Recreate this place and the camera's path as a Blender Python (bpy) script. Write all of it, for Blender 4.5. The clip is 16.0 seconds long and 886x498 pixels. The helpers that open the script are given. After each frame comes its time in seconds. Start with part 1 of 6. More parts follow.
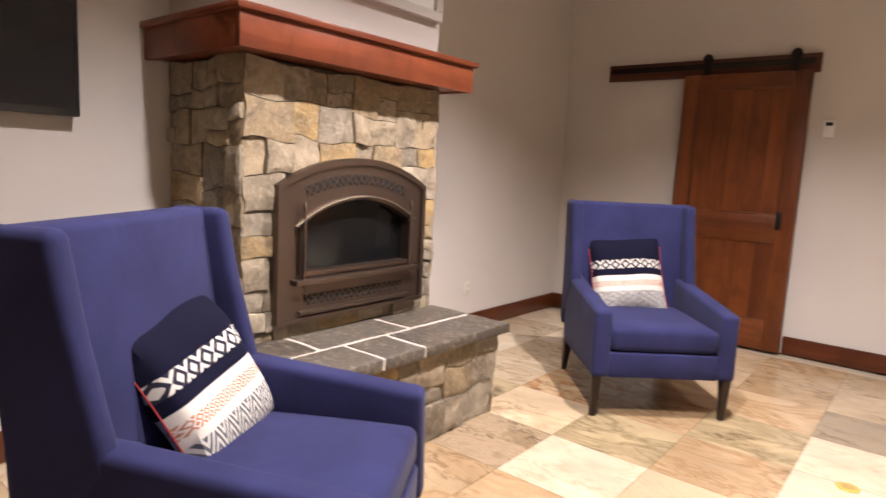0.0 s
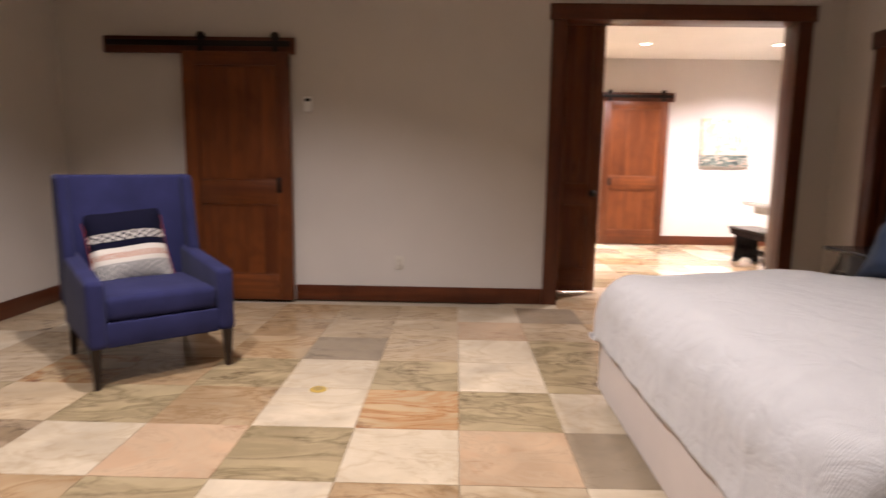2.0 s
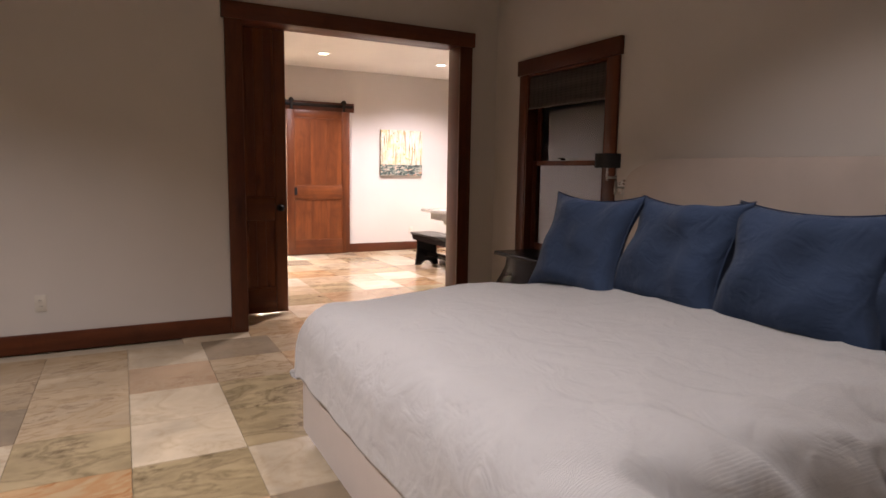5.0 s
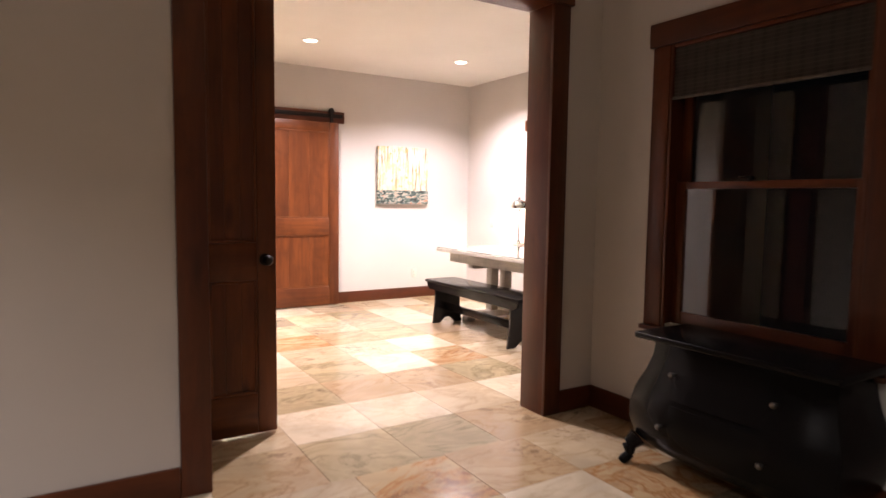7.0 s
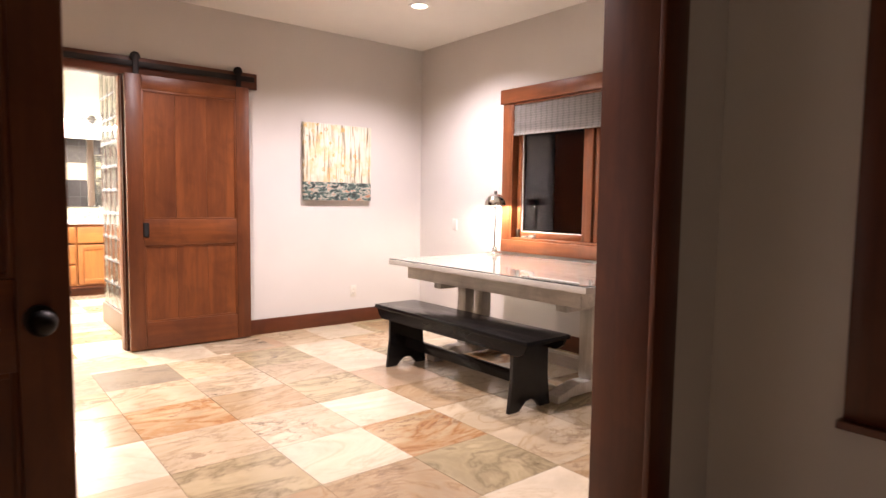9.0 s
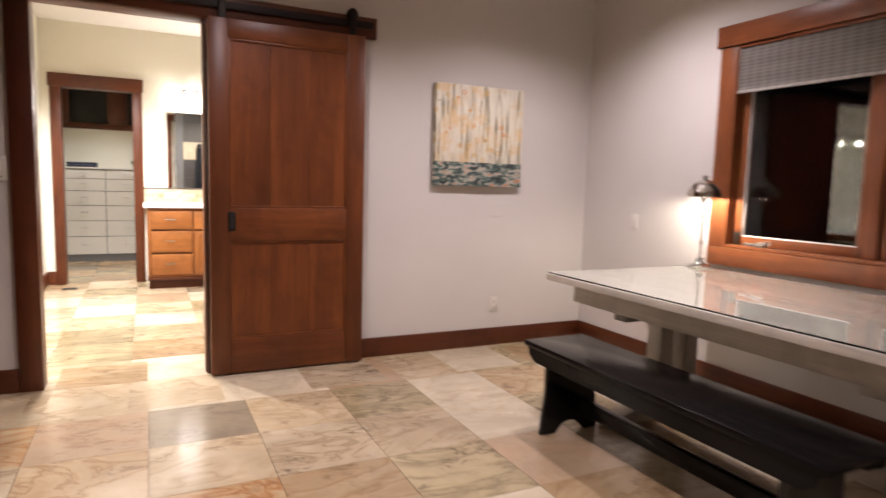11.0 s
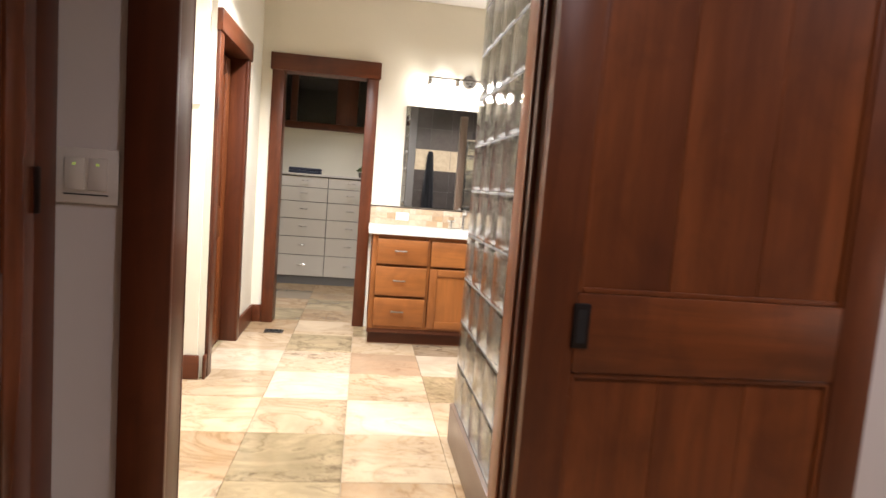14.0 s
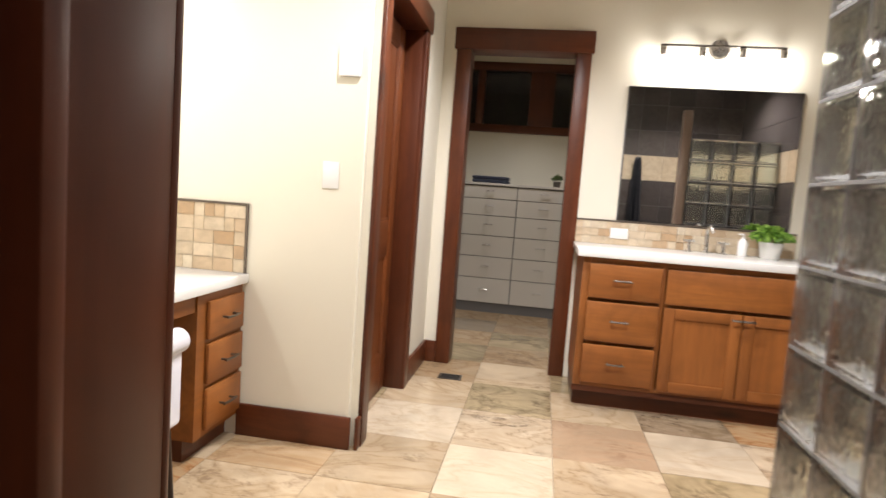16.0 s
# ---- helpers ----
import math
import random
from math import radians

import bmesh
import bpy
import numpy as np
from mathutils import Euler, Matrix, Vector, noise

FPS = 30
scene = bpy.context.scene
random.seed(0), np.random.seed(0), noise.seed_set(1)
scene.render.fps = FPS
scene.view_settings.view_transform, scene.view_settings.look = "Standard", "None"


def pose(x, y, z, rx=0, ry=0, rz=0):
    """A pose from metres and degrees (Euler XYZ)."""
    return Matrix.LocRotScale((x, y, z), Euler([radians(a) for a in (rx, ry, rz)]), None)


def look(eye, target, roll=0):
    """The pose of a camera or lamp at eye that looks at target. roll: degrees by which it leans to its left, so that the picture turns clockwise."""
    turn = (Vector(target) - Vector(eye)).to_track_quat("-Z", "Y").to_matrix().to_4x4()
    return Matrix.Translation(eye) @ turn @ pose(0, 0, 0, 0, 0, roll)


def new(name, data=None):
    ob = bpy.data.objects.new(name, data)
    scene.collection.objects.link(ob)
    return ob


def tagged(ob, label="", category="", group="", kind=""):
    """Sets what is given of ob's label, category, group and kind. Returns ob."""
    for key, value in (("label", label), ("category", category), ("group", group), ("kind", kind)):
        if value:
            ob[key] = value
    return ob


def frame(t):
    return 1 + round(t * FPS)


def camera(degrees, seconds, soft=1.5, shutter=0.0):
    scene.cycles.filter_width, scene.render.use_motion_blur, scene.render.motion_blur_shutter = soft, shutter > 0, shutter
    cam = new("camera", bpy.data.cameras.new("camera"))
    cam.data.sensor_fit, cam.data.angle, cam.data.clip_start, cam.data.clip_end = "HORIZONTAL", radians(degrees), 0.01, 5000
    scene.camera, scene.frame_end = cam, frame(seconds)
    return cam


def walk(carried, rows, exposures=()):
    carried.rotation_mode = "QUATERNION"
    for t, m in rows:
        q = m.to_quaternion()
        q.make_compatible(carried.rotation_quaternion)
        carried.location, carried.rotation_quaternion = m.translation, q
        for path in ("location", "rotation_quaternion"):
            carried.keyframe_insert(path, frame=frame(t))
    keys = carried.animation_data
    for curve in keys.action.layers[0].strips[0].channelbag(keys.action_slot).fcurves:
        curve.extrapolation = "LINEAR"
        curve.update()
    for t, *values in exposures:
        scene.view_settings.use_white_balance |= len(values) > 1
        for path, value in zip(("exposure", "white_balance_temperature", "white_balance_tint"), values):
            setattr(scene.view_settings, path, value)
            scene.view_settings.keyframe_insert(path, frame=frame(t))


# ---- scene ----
cam = camera(71.7, 16.0, shutter=0.5)
PATH = [
    (0, (-0.131, 0.21, 1.284), (-1.384, 1.746, 1.018), 2.9),
    (0.5, (0.086, 0.17, 1.281), (-1.043, 1.799, 1.017), 2.7),
    (1, (0.28, 0.198, 1.236), (-0.635, 1.96, 0.992), 2.4),
    (1.5, (0.367, 0.145, 1.244), (-0.12, 2.067, 0.976), 2.1),
    (2, (0.401, 0.127, 1.229), (0.364, 2.106, 0.946), 0.9),
    (2.5, (0.418, 0.11, 1.239), (0.696, 2.068, 0.947), 0.1),
    (3, (0.453, 0.101, 1.271), (0.937, 2.017, 0.968), -0.1),
    (3.5, (0.452, 0.115, 1.27), (1.095, 1.985, 0.974), -0.3),
    (4, (0.451, 0.139, 1.261), (1.206, 1.969, 0.975), -0.7),
    (4.2, (0.413, 0.129, 1.294), (1.221, 1.936, 1.01), 0.2),
    (6.3, (0.631, 1.845, 1.292), (1.616, 3.574, 1.095), 0.2),
    (6.5, (0.665, 2.083, 1.293), (1.654, 3.811, 1.105), 0.4),
    (7, (0.786, 2.692, 1.282), (1.835, 4.388, 1.121), 0.8),
    (7.5, (0.972, 3.22, 1.272), (2.103, 4.862, 1.115), 0.6),
    (8, (1.193, 3.716, 1.231), (2.41, 5.296, 1.087), 1.0),
    (8.2, (1.233, 3.869, 1.22), (2.493, 5.415, 1.078), 0.7),
    (10.3, (2.148, 5.168, 1.213), (3.258, 6.82, 1.011), 1.0),
    (10.5, (2.191, 5.306, 1.209), (3.236, 6.999, 1.01), 1.2),
    (11, (2.278, 5.666, 1.225), (3.145, 7.456, 1.015), 1.6),
    (11.5, (2.3, 6.024, 1.243), (2.924, 7.912, 1.027), 2.1),
    (12, (2.323, 6.404, 1.247), (2.765, 8.342, 1.031), 2.6),
    (12.5, (2.33, 6.818, 1.249), (2.657, 8.779, 1.032), 3.0),
    (13, (2.294, 7.258, 1.25), (2.57, 9.227, 1.035), 3.5),
    (13.5, (2.231, 7.701, 1.276), (2.509, 9.671, 1.07), 4.5),
    (14, (2.182, 8.128, 1.281), (2.449, 10.099, 1.084), 4.5),
    (14.5, (2.130, 8.535, 1.268), (2.305, 10.516, 1.069), 4.4),
    (15, (2.114, 8.846, 1.246), (2.155, 10.835, 1.047), 4.3),
    (15.5, (2.090, 9.121, 1.248), (1.933, 11.106, 1.04), 4.4),
    (16, (2.022, 9.35, 1.184), (1.712, 11.318, 1.004), 4.2),
]
walk(cam, [(t, look(eye, to, roll)) for t, eye, to, roll in PATH],
     [(0.0, 0.89), (1.0, 0.70), (1.5, 0.30), (2.0, 0.05), (2.5, -0.20), (3.0, -0.38), (3.5, -0.48), (4.2, -0.53), (6.3, -0.25), (7.0, -0.25), (8.2, -0.32), (9.2, -0.75),
      (10.3, -1.38), (11.0, -1.68), (11.5, -1.88), (12.0, -2.02), (12.5, -2.1), (13.5, -2.2), (14.0, -2.18), (14.5, -2.3), (15.3, -2.6), (16.0, -2.78)])


# ---- world, lights, exposure ----
world = bpy.data.worlds.new("night")
world.use_nodes = True
world.node_tree.nodes["Background"].inputs[0].default_value = (0.012, 0.012, 0.014, 1)
world.node_tree.nodes["Background"].inputs[1].default_value = 0.08
scene.world = world


def lamp_spot(name, x, y, z, watts, degrees=110, colour=(1.0, 0.80, 0.60), radius=0.05, blend=0.6, target=None):
    light = bpy.data.lights.new(name, "SPOT")
    light.energy, light.spot_size, light.spot_blend = watts, radians(degrees), blend
    light.color, light.shadow_soft_size = colour, radius
    ob = new(name, light)
    ob.matrix_world = look((x, y, z), target or (x, y + 0.001, 0))
    return ob


def lamp_point(name, x, y, z, watts, colour=(1.0, 0.8, 0.6), radius=0.03):
    light = bpy.data.lights.new(name, "POINT")
    light.energy, light.color, light.shadow_soft_size = watts, colour, radius
    ob = new(name, light)
    ob.location = (x, y, z)
    return ob


WARM = (1.0, 0.90, 0.905)
BEDROOM_CANS = [(-0.85, 1.45, 300, 122), (-0.85, 2.95, 300, 122), (0.3, 3.7, 22, 94), (2.05, 1.9, 150, 112), (0.5, -0.8, 24, 100)]
ROOM_CANS = [(2.87, 8.55, 340, 140), (4.58, 8.50, 460, 140), (2.75, 6.85, 410, 122)]
# third can is assumed, added over the shower to brighten the glass blocks
BATH_CANS = [(1.75, 11.1, 1150), (2.05, 12.15, 1650), (3.65, 10.9, 1300)]
# closet can is assumed too, unseen, added to light up the drawers
CLOSET_CANS = [(1.8, 14.75)]
BED_H, ROOM_H, BATH_H = 3.2, 2.8, 2.85
for x, y, w, cone in BEDROOM_CANS:
    lamp_spot("bedroom_light", x, y, BED_H - 0.03, w, cone, WARM, blend=0.7)
for x, y, w, cone in ROOM_CANS:
    lamp_spot("study_light", x, y, ROOM_H - 0.03, w, cone, (1.0, 0.875, 0.94), blend=0.8)
for x, y, w in BATH_CANS:
    lamp_spot("bath_light", x, y, BATH_H - 0.03, w, 130, (1.0, 0.96, 0.98))
for x, y in CLOSET_CANS:
    lamp_spot("closet_light", x, y, 2.67, 400, 120, (1.0, 0.96, 0.98))


# ---- materials ----
def mat(name, colour, rough=0.6, metal=0.0):
    m = bpy.data.materials.new(name)
    m.use_nodes = True
    b = m.node_tree.nodes["Principled BSDF"]
    b.inputs["Base Color"].default_value = (*colour, 1)
    b.inputs["Roughness"].default_value, b.inputs["Metallic"].default_value = rough, metal
    return m


class Nodes:
    """Short hand for wiring a node material."""

    def __init__(self, m):
        self.t, self.b = m.node_tree, m.node_tree.nodes["Principled BSDF"]

    def add(self, kind, **sets):
        n = self.t.nodes.new(kind)
        for k, v in sets.items():
            if k in n.inputs:
                n.inputs[k].default_value = v
        return n

    def link(self, a, b):
        self.t.links.new(a, b)

    def coords(self, scale=(1, 1, 1), spin=(0, 0, 0), random_shift=False, world=False):
        m = self.add("ShaderNodeMapping")
        m.inputs["Scale"].default_value, m.inputs["Rotation"].default_value = scale, spin
        if world:
            self.link(self.add("ShaderNodeNewGeometry").outputs["Position"], m.inputs["Vector"])
        else:
            self.link(self.add("ShaderNodeTexCoord").outputs["Object"], m.inputs["Vector"])
        if random_shift:
            info = self.add("ShaderNodeObjectInfo")
            comb = self.add("ShaderNodeCombineXYZ")
            for i, f in enumerate((37.0, 91.0, 53.0)):
                k = self.add("ShaderNodeMath")
                k.operation = "MULTIPLY"
                k.inputs[1].default_value = f
                self.link(info.outputs["Random"], k.inputs[0])
                self.link(k.outputs[0], comb.inputs[i])
            self.link(comb.outputs[0], m.inputs["Location"])
        return m.outputs[0]

    def noise(self, vec, scale, detail=4.0, rough=0.55, distort=0.0):
        n = self.add("ShaderNodeTexNoise", Scale=scale, Detail=detail, Roughness=rough, Distortion=distort)
        self.link(vec, n.inputs["Vector"])
        return n.outputs["Fac"]

    def ramp(self, fac, *stops):
        r = self.add("ShaderNodeValToRGB")
        e = r.color_ramp.elements
        while len(e) < len(stops):
            e.new(0.5)
        for el, (p, c) in zip(e, stops):
            el.position, el.color = p, (*c, 1) if len(c) == 3 else c
        self.link(fac, r.inputs["Fac"])
        return r.outputs["Color"]

    def mix(self, fac, a, b, mode="MIX"):
        m = self.add("ShaderNodeMix")
        m.data_type, m.blend_type = "RGBA", mode
        for v, k in ((fac, 0), (a, 6), (b, 7)):
            if isinstance(v, (int, float)):
                m.inputs[k].default_value = v
            elif isinstance(v, tuple):
                m.inputs[k].default_value = (*v, 1)
            else:
                self.link(v, m.inputs[k])
        return m.outputs[2]

    def colour(self, c):
        self.link(c, self.b.inputs["Base Color"])

    def rough(self, fac, lo, hi):
        r = self.add("ShaderNodeMapRange")
        r.inputs[3].default_value, r.inputs[4].default_value = lo, hi
        self.link(fac, r.inputs[0])
        self.link(r.outputs[0], self.b.inputs["Roughness"])

    def bump(self, fac, strength=0.3, distance=0.002):
        u = self.add("ShaderNodeBump", Strength=strength, Distance=distance)
        self.link(fac, u.inputs["Height"])
        self.link(u.outputs[0], self.b.inputs["Normal"])


def paint(name, colour, rough=0.75):
    m = mat(name, colour, rough)
    n = Nodes(m)
    v = n.coords(world=True)
    big = n.noise(v, 1.1, 3)
    dark = tuple(c * 0.93 for c in colour)
    n.colour(n.ramp(big, (0.3, dark), (0.7, colour)))
    n.bump(n.noise(v, 160, 3), 0.12, 0.002)
    return m


def wood(name, light, dark, rough=0.35, along="Z", scale=1.0, knots=True):
    m = mat(name, light, rough)
    n = Nodes(m)
    s = {"X": (1.2, 14, 14), "Y": (14, 1.2, 14), "Z": (14, 14, 1.2)}[along]
    v = n.coords(tuple(k * scale for k in s), random_shift=True)
    v2 = n.coords(tuple(k * scale * 0.22 for k in s), random_shift=True)
    grain = n.noise(v, 2.2, 6, 0.6, 0.6)
    broad = n.noise(v2, 2.0, 3, 0.5, 0.3)
    c = n.mix(n.ramp(broad, (0.30, (0, 0, 0)), (0.72, (1, 1, 1))), dark, light)
    c = n.mix(n.ramp(grain, (0.36, (0.34, 0.34, 0.34)), (0.62, (0, 0, 0))), c, tuple(k * 0.45 for k in dark))
    if knots:
        vk = n.coords({"X": (1.3, 4.5, 4.5), "Y": (4.5, 1.3, 4.5), "Z": (4.5, 4.5, 1.3)}[along], random_shift=True)
        vor = n.add("ShaderNodeTexVoronoi", Scale=1.0)
        n.link(vk, vor.inputs["Vector"])
        k = n.ramp(vor.outputs["Distance"], (0.03, (0.85, 0.85, 0.85)), (0.14, (0, 0, 0)))
        c = n.mix(k, c, tuple(q * 0.22 for q in dark))
    blotch = n.noise(n.coords((2.2, 2.2, 1.5), random_shift=True), 2.2, 4, 0.6, 0.8)
    c = n.mix(n.ramp(blotch, (0.46, (0, 0, 0)), (0.66, (0.4, 0.4, 0.4))), c, tuple(k * 0.55 for k in dark))
    n.b.inputs["Specular IOR Level"].default_value = 0.38
    n.colour(c)
    n.rough(grain, rough - 0.06, rough + 0.12)
    n.bump(grain, 0.12, 0.001)
    return m


M_WALL = paint("greige wall paint", (0.60, 0.56, 0.52))
M_BATHWALL = paint("cream bathroom paint", (0.76, 0.72, 0.60))
M_CEIL = paint("warm white ceiling paint", (0.80, 0.77, 0.72))
M_TRIM = wood("reddish brown stained trim", (0.135, 0.036, 0.011), (0.075, 0.019, 0.007), 0.34)
M_TRIMX = wood("stained trim along x", (0.135, 0.036, 0.011), (0.075, 0.019, 0.007), 0.34, "X")
M_TRIMY = wood("stained trim along y", (0.135, 0.036, 0.011), (0.075, 0.019, 0.007), 0.34, "Y")
M_DOOR = wood("knotty alder door", (0.215, 0.061, 0.014), (0.105, 0.028, 0.008), 0.36)
M_DOORX = wood("knotty alder rail", (0.215, 0.061, 0.014), (0.105, 0.028, 0.008), 0.36, "X")
M_DOORY = wood("knotty alder rail along y", (0.215, 0.061, 0.014), (0.105, 0.028, 0.008), 0.36, "Y")


# ---- mesh helpers ----
def box(bm, x0, x1, y0, y1, z0, z1, bevel=0.0, seg=2):
    r = bmesh.ops.create_cube(bm, size=1)
    bmesh.ops.transform(bm, verts=r["verts"], matrix=Matrix.Translation(((x0 + x1) / 2, (y0 + y1) / 2, (z0 + z1) / 2))
                        @ Matrix.Diagonal((abs(x1 - x0), abs(y1 - y0), abs(z1 - z0), 1)))
    if bevel:
        edges = list({e for v in r["verts"] for e in v.link_edges})
        bmesh.ops.bevel(bm, geom=edges, offset=bevel, segments=seg, profile=0.5, affect="EDGES")
    return bm


def boxed(*args, bevel=0.0, seg=2):
    return box(bmesh.new(), *args, bevel=bevel, seg=seg)


def rod(bm, a, b, r0, r1=None, n=12):
    a, b = Vector(a), Vector(b)
    d = b - a
    m = Matrix.Translation((a + b) / 2) @ d.to_track_quat("Z", "Y").to_matrix().to_4x4()
    bmesh.ops.create_cone(bm, cap_ends=True, segments=n, radius1=r0, radius2=r0 if r1 is None else r1, depth=d.length, matrix=m)
    return bm


def tube(bm, pts, r, n=8, closed=False):
    """One round cord along a line of points."""
    pts = [Vector(p) for p in pts]
    k = len(pts)
    rings = []
    for i, p in enumerate(pts):
        a = pts[(i - 1) % k] if closed or i else p
        b = pts[(i + 1) % k] if closed or i < k - 1 else p
        d = (b - a).normalized()
        u = d.cross(Vector((0, 1, 0)) if abs(d.y) < 0.9 else Vector((1, 0, 0))).normalized()
        v = d.cross(u)
        rings.append([bm.verts.new(p + (u * math.cos(2 * math.pi * j / n) + v * math.sin(2 * math.pi * j / n)) * r) for j in range(n)])
    for i in range(k if closed else k - 1):
        a, b = rings[i], rings[(i + 1) % k]
        for j in range(n):
            bm.faces.new((a[j], a[(j + 1) % n], b[(j + 1) % n], b[j]))
    if not closed:
        bm.faces.new(rings[0]), bm.faces.new(rings[-1])
    return bm


def lathe(bm, profile, n=24, centre=(0, 0, 0)):
    """Turn (radius, height) pairs about the z axis."""
    rings = []
    for r, h in profile:
        rings.append([bm.verts.new((centre[0] + max(r, 1e-4) * math.cos(2 * math.pi * i / n),
                                    centre[1] + max(r, 1e-4) * math.sin(2 * math.pi * i / n), centre[2] + h)) for i in range(n)])
    for a, b in zip(rings, rings[1:]):
        for i in range(n):
            bm.faces.new((a[i], a[(i + 1) % n], b[(i + 1) % n], b[i]))
    for ring, flip in ((rings[0], True), (rings[-1], False)):
        f = bm.faces.new(ring)
        if flip:
            f.normal_flip()
    return bm


def prism(bm, outline, axis, lo, hi):
    """Push a 2D outline along an axis: outline in the two other axes, in x, y, z order."""
    def place(p, w):
        c = list(p)
        c.insert("xyz".index(axis), w)
        return c
    a = [bm.verts.new(place(p, lo)) for p in outline]
    b = [bm.verts.new(place(p, hi)) for p in outline]
    bm.faces.new(a), bm.faces.new(b)
    for i in range(len(a)):
        j = (i + 1) % len(a)
        bm.faces.new((a[i], a[j], b[j], b[i]))
    bmesh.ops.recalc_face_normals(bm, faces=bm.faces)
    return bm


def mesh_of(name, bm, material, smooth=False):
    me = bpy.data.meshes.new(name)
    bmesh.ops.recalc_face_normals(bm, faces=bm.faces)
    bm.to_mesh(me)
    bm.free()
    me.materials.append(material)
    if smooth:
        me.shade_smooth()
        if smooth != "all":
            me.set_sharp_from_angle(angle=radians(35))
    return me


def part(name, bm, material, parent, label="", smooth=True, at=None):
    ob = new(name, mesh_of(name, bm, material, smooth))
    ob.parent = parent
    if at is not None:
        ob.matrix_basis = at
    return tagged(ob, label)


def thing(name, label, category, m=None, group="", kind=""):
    ob = new(name)
    ob.empty_display_size = 0.1
    if m is not None:
        ob.matrix_basis = m
    return tagged(ob, label, category, group, kind)


def solid(name, bm, material, label, category, kind="", group="", smooth=True, m=None):
    ob = new(name, mesh_of(name, bm, material, smooth))
    if m is not None:
        ob.matrix_basis = m
    return tagged(ob, label, category, group, kind)


def wall(name, material, label, boxes):
    bm = bmesh.new()
    for b in boxes:
        box(bm, *b)
    return solid(name, bm, material, label, "wall", "structure", smooth=False)


# ---- the large structure ----
XL, XR, Y0, Y1, Y1B = -2.98, 3.58, -2.6, 5.42, 5.60       # bedroom
RX0, RX1, RY1, RY1B = 1.45, 5.50, 9.69, 9.785              # study
BX0, BX1, BY1, BY1B = 0.05, 4.30, 13.55, 13.69            # bathroom
D1L, D1R, D1H = 1.30, 3.18, 2.40
D2L, D2R, D2H = 1.732, 2.602, 2.16
D3L, D3R, D3H = 1.46, 2.15, 2.16

ground = solid("floor_base", boxed(-3.3, 6.0, -2.9, 17.2, -0.20, -0.012), mat("sand grout bed", (0.36, 0.30, 0.22), 0.9),
               "sand coloured grout bed under the stone tiles", "floor", "structure", smooth=False)
wall("wall_west", M_WALL, "plain greige painted bedroom wall behind the fireplace", [(XL - 0.15, XL, Y0 - 0.15, Y1B, 0, BED_H)])
wall("wall_north", M_WALL, "greige painted bedroom wall with a wide cased opening",
     [(XL, D1L - 0.02, Y1, Y1B, 0, BED_H), (D1R + 0.02, XR + 0.15, Y1, Y1B, 0, BED_H), (D1L - 0.02, D1R + 0.02, Y1, Y1B, D1H + 0.02, BED_H)])
BWY0, BWY1, BWZ0, BWZ1 = 3.91, 4.90, 0.62, 2.12           # bedroom window opening
wall("wall_east", M_WALL, "greige painted bedroom wall with a sash window",
     [(XR, XR + 0.15, Y0 - 0.15, BWY0, 0, BED_H), (XR, XR + 0.15, BWY1, Y1, 0, BED_H), (XR, XR + 0.15, BWY0, BWY1, 0, BWZ0), (XR, XR + 0.15, BWY0, BWY1, BWZ1, BED_H)])
wall("wall_south", M_WALL, "plain greige painted bedroom wall", [(XL, XR, Y0 - 0.15, Y0, 0, BED_H)])
solid("ceiling_bedroom", boxed(XL - 0.15, XR + 0.15, Y0 - 0.15, Y1B, BED_H, BED_H + 0.1), M_CEIL, "warm white painted bedroom ceiling", "ceiling", "structure", smooth=False)
W2Y0, W2Y1, W2Z0, W2Z1 = 6.71, 8.32, 0.885, 2.10          # study window opening
wall("wall_study_west", M_WALL, "greige study wall holding the panelled double doors", [(RX0 - 0.15, RX0, 6.02, RY1, 0, ROOM_H), (0.9, D1L - 0.001, Y1B, 6.02, 0, ROOM_H)])
wall("wall_study_east", M_WALL, "greige study wall with a wide wooden window",
     [(RX1, RX1 + 0.15, Y1B, W2Y0, 0, ROOM_H), (RX1, RX1 + 0.15, W2Y1, RY1B, 0, ROOM_H), (RX1, RX1 + 0.15, W2Y0, W2Y1, 0, W2Z0), (RX1, RX1 + 0.15, W2Y0, W2Y1, W2Z1, ROOM_H)])
wall("wall_study_south", M_WALL, "plain greige study wall beside the bedroom", [(XR + 0.15, RX1, Y1B - 0.12, Y1B, 0, ROOM_H)])
wall("wall_study_north", M_WALL, "greige study wall with the bathroom doorway",
     [(RX0 - 0.15, D2L - 0.02, RY1, RY1B, 0, ROOM_H), (D2R + 0.02, RX1, RY1, RY1B, 0, ROOM_H), (D2L - 0.02, D2R + 0.02, RY1, RY1B, D2H + 0.02, ROOM_H)])
solid("ceiling_study", boxed(0.9, RX1 + 0.15, Y1B, RY1, ROOM_H, ROOM_H + 0.1), M_CEIL, "warm white painted study ceiling", "ceiling", "structure", smooth=False)
PX, PY = 1.27, 11.95                                       # pier by the make-up desk
WCY0, WCY1, WCH = 12.08, 12.86, 2.10
wall("wall_bath_west", M_BATHWALL, "cream bathroom wall beside the make-up desk", [(BX0 - 0.12, BX0, RY1B, PY, 0, BATH_H)])
wall("wall_bath_pier", M_BATHWALL, "cream bathroom wall with a cased closet doorway",
     [(BX0 - 0.12, PX - 0.12, PY, PY + 0.12, 0, BATH_H), (PX - 0.12, PX, WCY1 + 0.019, BY1, 0, BATH_H), (PX - 0.12, PX, WCY0 - 0.019, WCY1 + 0.019, WCH + 0.018, BATH_H)])
bm = boxed(PX - 0.12, PX, PY, WCY0 - 0.019, 0, BATH_H)
